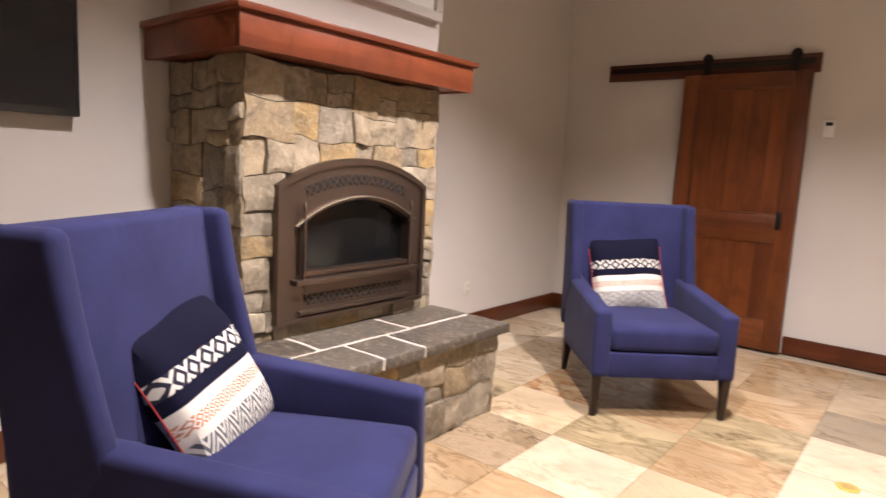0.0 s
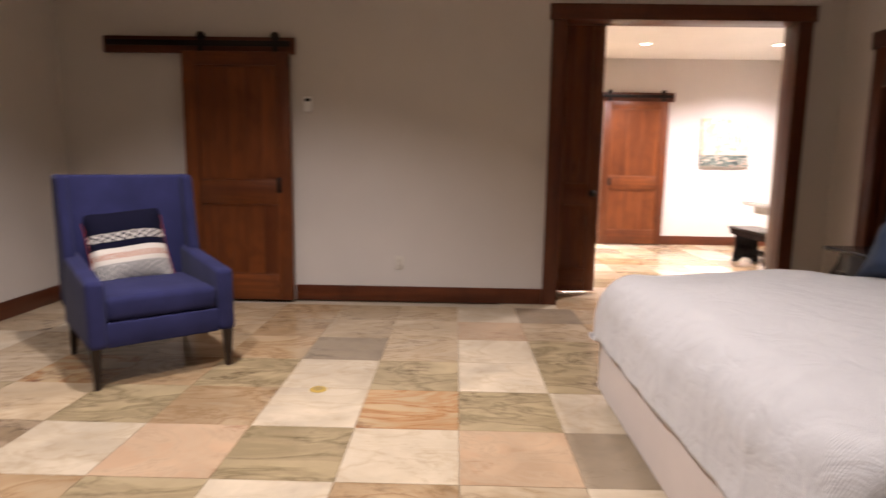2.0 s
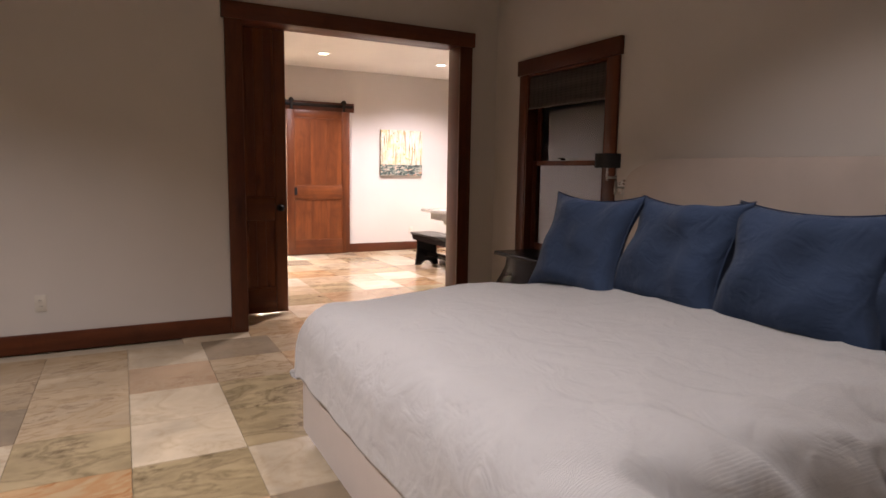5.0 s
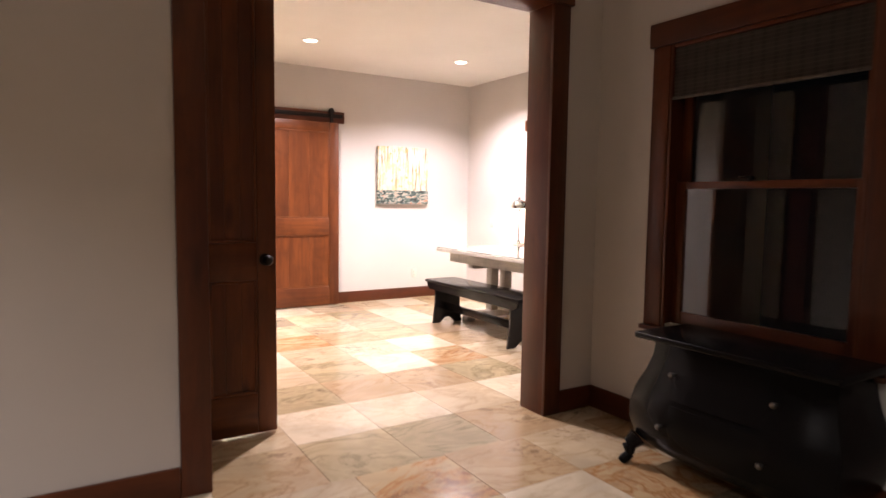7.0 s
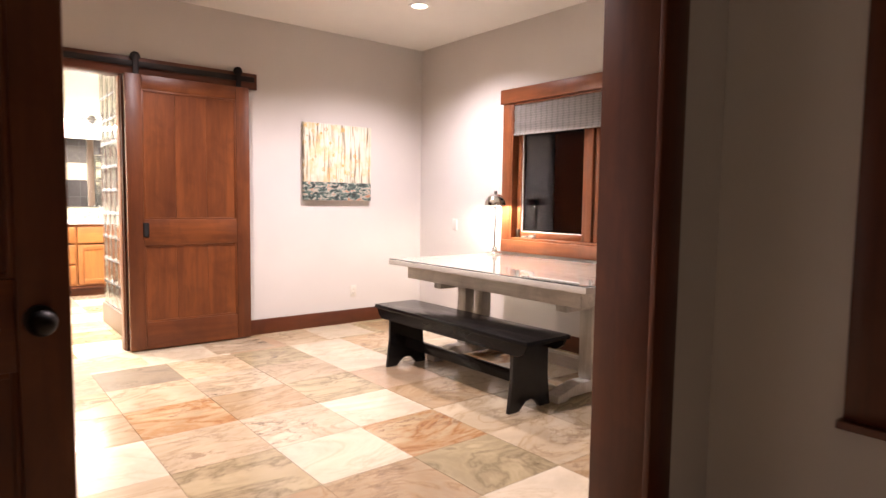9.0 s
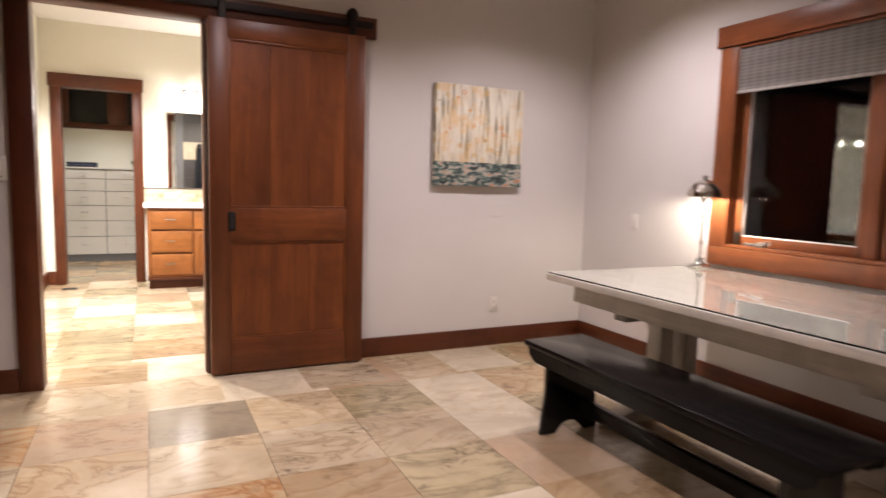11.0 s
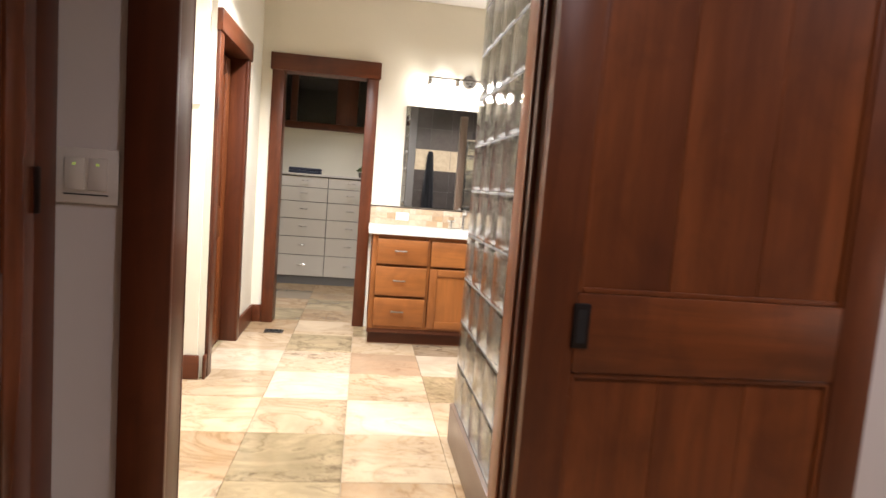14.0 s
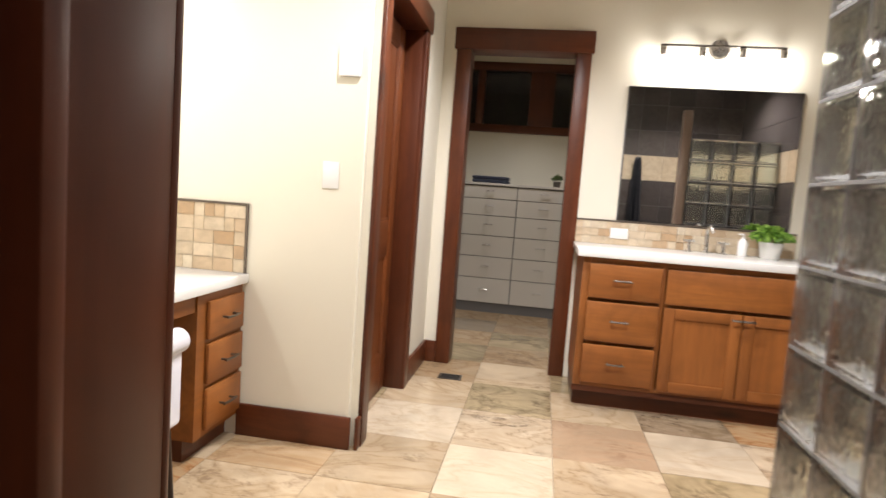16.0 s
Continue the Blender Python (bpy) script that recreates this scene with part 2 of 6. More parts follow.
bmesh.ops.bevel(bm, geom=[e for e in bm.edges if all(v.co.x > PX - 0.01 and v.co.y < PY + 0.01 for v in e.verts)], offset=0.035, segments=6, affect="EDGES")
solid("wall_bath_corner", bm, M_BATHWALL, "cream plaster corner with a rounded bullnose edge", "wall", "structure")
wall("wall_bath_north", M_BATHWALL, "cream bathroom wall behind the vanity",
     [(PX - 0.12, D3L - 0.02, BY1, BY1B, 0, BATH_H), (D3R + 0.02, BX1, BY1, BY1B, 0, BATH_H), (D3L - 0.02, D3R + 0.02, BY1, BY1B, D3H + 0.02, BATH_H)])
wall("wall_bath_south", M_BATHWALL, "cream back of the study wall", [(BX0, D2L - 0.02, RY1B, RY1B + 0.01, 0, BATH_H), (D2R + 0.02, BX1, RY1B, RY1B + 0.01, 0, BATH_H)])
solid("ceiling_bath", boxed(BX0 - 0.12, BX1 + 0.12, RY1B, BY1, BATH_H, BATH_H + 0.1), M_CEIL, "warm white painted bathroom ceiling", "ceiling", "structure", smooth=False)
CY1 = 16.05
wall("wall_closet", M_BATHWALL, "cream closet walls around the built-in drawers",
     [(0.6, 0.72, BY1B, CY1, 0, 2.7), (2.9, 3.02, BY1B, CY1, 0, 2.7), (0.6, 3.02, CY1, CY1 + 0.12, 0, 1.88), (0.6, 3.02, CY1, CY1 + 0.12, 2.62, 2.7)])
solid("ceiling_closet", boxed(0.6, 3.02, BY1B, CY1 + 0.12, 2.7, 2.8), M_CEIL, "plain white closet ceiling", "ceiling", "structure", smooth=False)
wall("wall_toilet", M_BATHWALL, "cream walls of the small room behind the ajar door", [(0.0, 0.1, PY + 0.12, BY1, 0, BATH_H), (0.0, PX - 0.12, BY1, BY1 + 0.1, 0, BATH_H)])


# ---- more materials ----
def creases(n, v, weave, deep):
    """Soft creases under the weave of a cloth, as one height."""
    fold = n.noise(v, 7.0, 5, 0.55, 1.6)
    k = n.add("ShaderNodeMath")
    k.operation = "MULTIPLY_ADD"
    k.inputs[1].default_value = 0.05
    n.link(n.noise(v, weave, 2), k.inputs[0]), n.link(fold, k.inputs[2])
    n.bump(k.outputs[0], 0.6, deep)


def fabric(name, colour, rough=0.9, weave=900.0, vary=0.12, sheen=0.25, deep=0.0):
    m = mat(name, colour, rough)
    n = Nodes(m)
    v = n.coords()
    big = n.noise(v, 4, 4)
    lo, hi = tuple(c * (1 - vary) for c in colour), tuple(min(1, c * (1 + vary)) for c in colour)
    n.colour(n.ramp(big, (0.3, lo), (0.7, hi)))
    n.b.inputs["Sheen Weight"].default_value = sheen
    n.b.inputs["Specular IOR Level"].default_value = 0.15
    if deep:
        creases(n, v, weave, deep)
    else:
        n.bump(n.noise(v, weave, 2), 0.25, 0.001)
    return m


def metal(name, colour, rough=0.4, speck=0.06):
    m = mat(name, colour, rough, 1.0)
    n = Nodes(m)
    f = n.noise(n.coords(), 60, 4)
    n.rough(f, max(0.02, rough - speck), rough + speck)
    return m


M_IRON = metal("black iron", (0.035, 0.030, 0.028), 0.5)
M_BRONZE = metal("bronze painted steel", (0.155, 0.115, 0.09), 0.45)
M_CHROME = metal("polished chrome", (0.75, 0.74, 0.72), 0.08, 0.03)
M_NICKEL = metal("brushed nickel", (0.55, 0.53, 0.50), 0.28)
M_PEWTER = metal("dark pewter pulls", (0.16, 0.145, 0.13), 0.38)
M_PLATE = mat("ivory plastic", (0.62, 0.58, 0.51), 0.4)
M_WHITEP = mat("white plastic", (0.78, 0.77, 0.75), 0.4)
M_SLOT = mat("dark slot", (0.012, 0.011, 0.010), 0.9)
M_CHAIR = fabric("indigo upholstery", (0.021, 0.0225, 0.074), 0.95, 1100, 0.22, 0.05, 0.004)
M_LEG = wood("espresso stained leg", (0.030, 0.015, 0.010), (0.014, 0.007, 0.005), 0.35, knots=False)
M_BLUE = fabric("slate blue linen", (0.040, 0.063, 0.118), 0.95, 500, 0.18, 0.1, 0.022)
M_BEDBASE = fabric("pale taupe upholstery", (0.50, 0.43, 0.38), 0.95, 700, 0.05)
M_BLACK = mat("worn black lacquer", (0.006, 0.0055, 0.0055), 0.27)
M_BLACK.node_tree.nodes["Principled BSDF"].inputs["Specular IOR Level"].default_value = 0.10
M_BENCH = wood("black painted wood", (0.010, 0.009, 0.009), (0.006, 0.005, 0.005), 0.16, "Y", knots=False)
M_BENCH.node_tree.nodes["Principled BSDF"].inputs["Specular IOR Level"].default_value = 0.12
M_FIREGLASS = mat("smoked fire glass", (0.006, 0.006, 0.006), 0.10)
M_FIREGLASS.node_tree.nodes["Principled BSDF"].inputs["Specular IOR Level"].default_value = 0.15
M_SCREEN = mat("black glossy screen", (0.012, 0.012, 0.014), 0.08)
M_GLOW = bpy.data.materials.new("lamp glow")
M_GLOW.use_nodes = True
b = M_GLOW.node_tree.nodes["Principled BSDF"]
b.inputs["Emission Color"].default_value, b.inputs["Emission Strength"].default_value = (1.0, 0.86, 0.66, 1), 14.0
M_GLASS = mat("window glass", (1, 1, 1), 0.0)
M_GLASS.node_tree.nodes["Principled BSDF"].inputs["Transmission Weight"].default_value = 1.0
M_GLASS.node_tree.nodes["Principled BSDF"].inputs["IOR"].default_value = 1.45
M_MIRROR = mat("silver mirror", (0.86, 0.87, 0.86), 0.015, 1.0)


def stone_mat(name, stops, scale=2.5, rough=0.85, bump=0.8):
    m = mat(name, stops[0], rough)
    n = Nodes(m)
    v = n.coords(random_shift=True)
    info = n.add("ShaderNodeObjectInfo")
    base = n.ramp(info.outputs["Random"], *[(i / max(1, len(stops) - 1), c) for i, c in enumerate(stops)])
    a = n.noise(v, scale * 3, 8, 0.65, 0.8)
    f = n.noise(v, scale * 18, 6, 0.7)
    c = n.mix(n.ramp(a, (0.35, (0.75, 0.75, 0.75)), (0.68, (0, 0, 0))), base, (0.10, 0.075, 0.05))
    c = n.mix(n.ramp(f, (0.50, (0, 0, 0)), (0.75, (0.5, 0.5, 0.5))), c, (0.50, 0.43, 0.32))
    n.colour(c)
    mixed = n.add("ShaderNodeMath")
    mixed.operation = "MULTIPLY_ADD"
    mixed.inputs[1].default_value = 0.35
    n.link(f, mixed.inputs[0]), n.link(a, mixed.inputs[2])
    n.bump(mixed.outputs[0], bump, 0.018)
    return m


M_STONE = stone_mat("tan and grey fieldstone", [(0.29, 0.24, 0.165), (0.42, 0.34, 0.23), (0.44, 0.28, 0.09), (0.21, 0.18, 0.135), (0.47, 0.40, 0.29), (0.33, 0.235, 0.12), (0.27, 0.235, 0.175), (0.40, 0.31, 0.185)])
M_SLATE = stone_mat("charcoal flagstone", [(0.050, 0.047, 0.044), (0.095, 0.088, 0.08), (0.035, 0.033, 0.032), (0.12, 0.11, 0.10)], 2.0, 0.45, 0.3)
M_MORTAR = mat("pale mortar", (0.45, 0.41, 0.36), 0.95)
M_DARKJOINT = mat("dark dry joint", (0.06, 0.05, 0.04), 0.95)
M_MANTEL = wood("cherry stained mantel", (0.235, 0.062, 0.026), (0.14, 0.036, 0.016), 0.30, "Y", 0.7, knots=False)


# ---- shared builders ----
def panel_door(name, w, h, label, category, m, thick=0.042, stile=0.115, lock=(0.83, 1.03), foot=0.22, top=0.11, planks=5, group="", kind="", mats=None):
    """A two-panel plank door: x across from 0, front face at y = 0 looking to -y, z up."""
    zm, xm = mats or (M_DOOR, M_DOORX)
    d = thing(name, label, category, m, group, kind)
    for x in (0, w - stile):
        part("stile", boxed(x, x + stile, 0, thick, 0, h, bevel=0.004), zm, d)
    for z0, z1 in ((0, foot), lock, (h - top, h)):
        part("rail", boxed(stile + 0.001, w - stile - 0.001, 0.001, thick - 0.001, z0, z1, bevel=0.004), xm, d)
    pw = (w - 2 * stile) / planks
    for z0, z1 in ((foot, lock[0]), (lock[1], h - top)):
        for i in range(planks):
            a = stile + i * pw
            part("plank", boxed(a + 0.0004, a + pw - 0.0004, 0.014, thick - 0.012, z0 - 0.006, z1 + 0.006, bevel=0.0012, seg=1), zm, d)
        bm = bmesh.new()
        for x0, x1, u0, u1 in ((stile, stile + 0.014, z0, z1), (w - stile - 0.014, w - stile, z0, z1), (stile + 0.014, w - stile - 0.014, z0, z0 + 0.014), (stile + 0.014, w - stile - 0.014, z1 - 0.014, z1)):
            box(bm, x0, x1, 0.006, 0.016, u0, u1, bevel=0.003)
        part("moulding", bm, zm, d)
    return d


def casing(name, label, axis, face, out, lo, hi, h, width=0.11, head=0.13, depth=0.022, jamb=0.0, ears=0.02, sides=(True, True)):
    """Trim round an opening in a wall. axis: the way along the wall; face: the wall's surface; out: +1 or -1, the way it faces."""
    t = thing(name, label, "door casing", None, "", "structure")
    zm, hm = (M_TRIM, M_TRIMX) if axis == "x" else (M_TRIM, M_TRIMY)

    def put(nm, a0, a1, d0, d1, z0, z1, m, bev=0.004):
        d0, d1 = sorted((face + out * d0, face + out * d1))
        bm = boxed(a0, a1, d0, d1, z0, z1, bevel=bev) if axis == "x" else boxed(d0, d1, a0, a1, z0, z1, bevel=bev)
        part(nm, bm, m, t)
    if sides[0]:
        put("side_casing", lo - width, lo, 0, depth, 0, h, zm)
    if sides[1]:
        put("side_casing", hi, hi + width, 0, depth, 0, h, zm)
    put("head_casing", lo - width - ears, hi + width + ears, 0, depth + 0.012, h, h + head, hm)
    if jamb:
        for a0, a1 in ((lo - 0.018, lo - 0.001), (hi + 0.001, hi + 0.018)):
            put("jamb", a0, a1, -jamb, depth - 0.004, 0, h, zm, 0.002)
        put("head_jamb", lo, hi, -jamb, depth - 0.004, h - 0.001, h + 0.017, hm, 0.002)
    return t


def baseboard(label, runs, h=0.135, d=0.018):
    """Runs of skirting: (axis, face, out, from, to)."""
    t = thing("baseboard", label, "baseboard", None, "", "structure")
    for axis, face, out, a, b in runs:
        d0, d1 = sorted((face, face + out * d))
        bm = boxed(a, b, d0, d1, 0.0, h, bevel=0.005) if axis == "x" else boxed(d0, d1, a, b, 0.0, h, bevel=0.005)
        part("board", bm, M_TRIMX if axis == "x" else M_TRIMY, t)
    return t


def rail_track(name, label, x0, x1, y, z, h, straps, m=None):
    """A barn door's wooden track board with iron bar, rollers and straps, along x, front to -y."""
    t = thing(name, label, "door track")
    part("board", boxed(x0, x1, y, y + 0.035, z, z + h, bevel=0.004), M_TRIMX, t)
    part("bar", boxed(x0 + 0.03, x1 - 0.03, y - 0.022, y - 0.014, z + h * 0.42, z + h * 0.75, bevel=0.002), M_IRON, t, "black iron bar")
    for x in straps:
        s = part("hanger", boxed(x - 0.022, x + 0.022, y - 0.036, y - 0.030, z - 0.10, z + h + 0.01, bevel=0.003), M_IRON, t, "black iron strap hanger")
        w = bmesh.new()
        rod(w, (x, y - 0.030, z + h * 0.75 + 0.035), (x, y - 0.008, z + h * 0.75 + 0.035), 0.036, n=20)
        part("roller", w, M_IRON, s)
        for dz in (-0.03, -0.075):
            w = bmesh.new()
            rod(w, (x, y - 0.042, z + dz), (x, y - 0.034, z + dz), 0.009, n=8)
            part("bolt", w, M_IRON, s)
    return t


def wall_plate(name, label, m, w=0.07, h=0.115, kind="outlet", material=None):
    """A plate on a wall: x across, z up, front to -y, centre at the origin."""
    p = thing(name, label, kind, m)
    part("plate", boxed(-w / 2, w / 2, -0.006, 0, -h / 2, h / 2, bevel=0.003), material or M_PLATE, p)
    if kind == "outlet":
        for z in (0.021, -0.021):
            part("socket", boxed(-0.016, 0.016, -0.008, -0.005, z - 0.014, z + 0.014, bevel=0.002), material or M_PLATE, p)
            for x in (-0.006, 0.006):
                part("slot", boxed(x - 0.0012, x + 0.0012, -0.0086, -0.0078, z - 0.005, z + 0.006), M_SLOT, p)
    return p


def recessed_light(x, y, z, group):
    t = thing("recessed_light", "round white recessed ceiling light, switched on", "ceiling light", pose(x, y, z), group)
    bm = bmesh.new()
    lathe(bm, [(0.062, 0.02), (0.062, -0.001), (0.066, -0.006), (0.088, -0.006), (0.092, -0.002), (0.092, 0.0005)], 32)
    bmesh.ops.delete(bm, geom=[f for f in bm.faces if len(f.verts) > 4], context="FACES_ONLY")
    part("trim_ring", bm, M_WHITEP, t)
    bm = bmesh.new()
    bmesh.ops.create_circle(bm, cap_ends=True, segments=32, radius=0.060, matrix=Matrix.Translation((0, 0, -0.0035)))
    o = part("bulb_face", bm, M_GLOW, t, "glowing lamp face", smooth=False)
    o.visible_shadow = False
    return t


for x, y, *_ in BEDROOM_CANS:
    recessed_light(x, y, BED_H, "bedroom ceiling lights")
for x, y, *_ in ROOM_CANS:
    recessed_light(x, y, ROOM_H, "study ceiling lights")
for x, y, _ in BATH_CANS:
    recessed_light(x, y, BATH_H, "bathroom ceiling lights")
for x, y in CLOSET_CANS:
    recessed_light(x, y, 2.7, "closet ceiling lights")

# ---- bedroom: trim and doors ----
casing("casing_bedroom_opening", "wide stained wood casing round the opening", "x", Y1, -1, D1L, D1R, D1H, 0.125, 0.125, jamb=Y1B - Y1 + 0.02)
baseboard("stained wood baseboard round the bedroom", [
    ("x", Y1, -1, -0.985, D1L - 0.127), ("x", Y1, -1, D1R + 0.127, XR - 0.019), ("x", Y1, -1, XL + 0.019, -1.90),
    ("y", XL, 1, 2.90, Y1), ("y", XL, 1, Y0, 1.50), ("y", XR, -1, Y0, Y1), ("x", Y0, 1, XL + 0.019, XR - 0.019)])
dd = panel_door("barn_door", 0.90, 2.09, "knotty reddish brown wooden sliding barn door, closed", "door", pose(-1.89, 5.325, 0.012), planks=5)
part("pull", boxed(0.775, 0.815, -0.006, 0.002, 0.93, 1.06, bevel=0.004), M_IRON, dd, "black recessed pull")
rail_track("barn_door_track", "dark wooden track board above the bedroom barn door", -2.56, -0.955, 5.37, 2.09, 0.135, (-1.73, -1.11))
leaf = panel_door("door_leaf", 0.445, 2.77, "dark stained narrow door leaf standing in the opening", "door", pose(1.302, 5.945, 0.012), stile=0.10, planks=3)
bm = bmesh.new()
rod(bm, (0.385, -0.012, 0.94), (0.385, 0.0, 0.94), 0.032, n=20)
rod(bm, (0.385, -0.045, 0.94), (0.385, -0.010, 0.94), 0.012, n=12)
bmesh.ops.create_uvsphere(bm, u_segments=16, v_segments=10, radius=0.028, matrix=Matrix.Translation((0.385, -0.055, 0.94)))
part("knob", bm, M_IRON, leaf, "black iron door knob")
th = thing("thermostat", "small white wall thermostat with a dark display", "thermostat", pose(-0.86, Y1, 1.69))
part("body", boxed(-0.036, 0.036, -0.022, 0, -0.062, 0.062, bevel=0.008), M_WHITEP, th)
part("display", boxed(-0.022, 0.022, -0.024, -0.021, 0.022, 0.046, bevel=0.002), M_SLOT, th, "dark display")
wall_plate("outlet", "ivory wall outlet above the baseboard", pose(-0.08, Y1, 0.345))
wall_plate("outlet", "ivory wall outlet beside the fireplace", pose(XL, 4.02, 0.345, 0, 0, 90))

# ---- fireplace ----
FX, FY0, FY1, HZ, MZ = -2.385, 1.62, 2.875, 0.48, 1.69
fire = thing("fireplace", "stone clad gas fireplace with an arched bronze front", "fireplace", pose(0, 0, 0))
part("core", boxed(XL, FX, FY0 + 0.03, FY1 - 0.03, 0.46, MZ), M_DARKJOINT, fire, smooth=False)
rng = random.Random(7)


def split(u0, u1, v0, v1, big, out):
    w, h = u1 - u0, v1 - v0
    if (w < big * 1.25 and h < big * 0.95) or (w < 0.13 and h < 0.13):
        out.append((u0, u1, v0, v1))
        return
    if h > w * 0.72 if rng.random() < 0.8 else h > w:
        c = v0 + h * rng.uniform(0.34, 0.66)
        split(u0, u1, v0, c, big * rng.uniform(0.85, 1.15), out), split(u0, u1, c, v1, big * rng.uniform(0.85, 1.15), out)
    else:
        c = u0 + w * rng.uniform(0.32, 0.68)
        split(u0, c, v0, v1, big * rng.uniform(0.85, 1.15), out), split(c, u1, v0, v1, big * rng.uniform(0.85, 1.15), out)


def stones(parent, origin, du, dn, u0, u1, v0, v1, big=0.21, skip=None, depth=0.034, warp=0.026):
    """A face of rough stones. origin + u*du + v*up, standing out along dn."""
    cells = []
    split(u0, u1, v0, v1, big, cells)
    o, du, dn, up = Vector(origin), Vector(du), Vector(dn), Vector((0, 0, 1))
    for a0, a1, b0, b1 in cells:
        if skip and skip((a0 + a1) / 2, (b0 + b1) / 2, min(a1 - a0, b1 - b0)):
            continue
        bm = bmesh.new()
        n, grid, proud, seed = 6, [], rng.uniform(0.15, 1.0) * depth, rng.uniform(0, 50)
        for i in range(n + 1):
            row = []
            for j in range(n + 1):
                u, v = a0 + (a1 - a0) * i / n, b0 + (b1 - b0) * j / n
                q = noise.noise_vector((u * 6.5 + 3, v * 6.5, origin[0] + 9)) * warp + noise.noise_vector((u * 21, v * 21, origin[0])) * warp * 0.25
                edge = min(i, n - i, j, n - j)
                g = 0.0022 if edge == 0 else 0
                cu, cv = (a0 + a1) / 2, (b0 + b1) / 2
                u2 = u + q.x * (0 < u < 99) + (cu - u) * g / max(0.05, a1 - a0) * 2
                v2 = v + q.y + (cv - v) * g / max(0.05, b1 - b0) * 2
                lift = (proud + 0.010 * noise.noise((u * 15 + seed, v * 15, seed)) + 0.006 * noise.noise((u * 45 + seed, v * 45, seed))) if edge else proud * 0.80 + 0.007 * noise.noise((u * 30 + seed, v * 30, seed))
                if edge == 1:
                    lift *= 0.97
                row.append(bm.verts.new(o + du * u2 + up * v2 + dn * lift))
            grid.append(row)
        for i in range(n):
            for j in range(n):
                bm.faces.new((grid[i][j], grid[i + 1][j], grid[i + 1][j + 1], grid[i][j + 1]))
        rim = [grid[i][0] for i in range(n)] + [grid[n][j] for j in range(n)] + [grid[i][n] for i in range(n, 0, -1)] + [grid[0][j] for j in range(n, 0, -1)]
        back = [bm.verts.new(p.co - dn * (depth * 0.35 + 0.012)) for p in rim]
        for i in range(len(rim)):
            k = (i + 1) % len(rim)
            bm.faces.new((rim[i], rim[k], back[k], back[i]))
        part("stone", bm, M_STONE, parent, smooth=True)


FBC, FBW, FBZ0, FBZS, FBZT = 2.255, 0.475, 0.555, 1.172, 1.304    # firebox: centre, half width, foot, spring, top


def in_firebox(u, v, s):
    return abs(u - FBC) < FBW - 0.03 and v < FBZS + 0.02


stones(fire, (FX, 0, 0), (0, 1, 0), (1, 0, 0), FY0 + 0.012, FY1 - 0.012, HZ, MZ, 0.185, in_firebox)
stones(fire, (0, FY0 + 0.03, 0), (1, 0, 0), (0, -1, 0), XL, FX + 0.012, HZ, MZ, 0.175)
stones(fire, (0, FY1 - 0.03, 0), (1, 0, 0), (0, 1, 0), XL, FX + 0.012, HZ, MZ, 0.175)


def arch(hw, z0, zs, zt, n=20):
    """Outline in y, z of a frame with a segmental arch, from the foot on one side to the other."""
    pts = [(FBC - hw, z0), (FBC + hw, z0)]
    rise = zt - zs
    r = (hw * hw + rise * rise) / (2 * rise)
    c, a = zt - r, math.asin(min(1, hw / r))
    for i in range(n + 1):
        t = a - 2 * a * i / n
        pts.append((FBC + r * math.sin(t), c + r * math.cos(t)))
    return pts


def ring(bm, outer, inner, x0, x1):
    """Two outlines of the same count joined to a flat band, from depth x0 to x1."""
    v = [[bm.verts.new((x, *p)) for p in o] for o in (outer, inner) for x in (x0, x1)]
    n = len(outer)
    for i in range(n):
        j = (i + 1) % n
        bm.faces.new((v[1][i], v[1][j], v[3][j], v[3][i]))
        bm.faces.new((v[0][i], v[0][j], v[1][j], v[1][i]))
        bm.faces.new((v[2][i], v[2][j], v[3][j], v[3][i]))
    return bm


FF = FX + 0.054
bm = ring(bmesh.new(), arch(FBW, FBZ0, FBZS, FBZT), arch(FBW - 0.028, FBZ0 + 0.02, FBZS - 0.012, FBZT - 0.030), FX - 0.02, FF + 0.008)
fb = part("firebox_front", bm, M_BRONZE, fire, "arched bronze steel front", smooth=False)
bm = ring(bmesh.new(), arch(FBW - 0.028, FBZ0 + 0.02, FBZS - 0.012, FBZT - 0.030), arch(0.360, FBZ0 + 0.215, 1.010, 1.122), FX - 0.02, FF - 0.006)
part("face_plate", bm, M_BRONZE, fire, smooth=False)
bm = ring(bmesh.new(), arch(0.362, FBZ0 + 0.213, 1.010, 1.124), arch(0.345, FBZ0 + 0.23, 1.000, 1.105), FX - 0.03, FF + 0.010)
part("door_frame", bm, M_BRONZE, fire, smooth=False)
bm = bmesh.new()
vs = [bm.verts.new((FX + 0.006, *p)) for p in arch(0.350, FBZ0 + 0.225, 1.005, 1.112)]
bm.faces.new(vs)
part("door_glass", bm, M_FIREGLASS, fire, "dark reflective glass", smooth=False)
# louvre lattice above and below the glass; dark plates paint the shade in its holes
for k in range(17):
    y = FBC - 0.304 + k * 0.038
    z = 1.197 - 0.60 * (y - FBC) ** 2
    slope = math.degrees(math.atan(-1.2 * (y - FBC)))
    for h, tip in ((z + 0.005, slope), (FBZ0 + 0.095, 0.0)):
        part("vent_hole_shade", boxed(-0.0004, 0.0004, -0.0192, 0.0192, -0.024, 0.024), M_SLOT, fb, smooth=False, at=pose(FF - 0.0052, y, h, tip))
        for side in (1, -1):
            part("lattice_bar", boxed(-0.002, 0.002, -0.030, 0.030, -0.0036, 0.0036), M_BRONZE, fb, smooth=False, at=pose(FF - 0.003, y, h, tip + 51 * side))
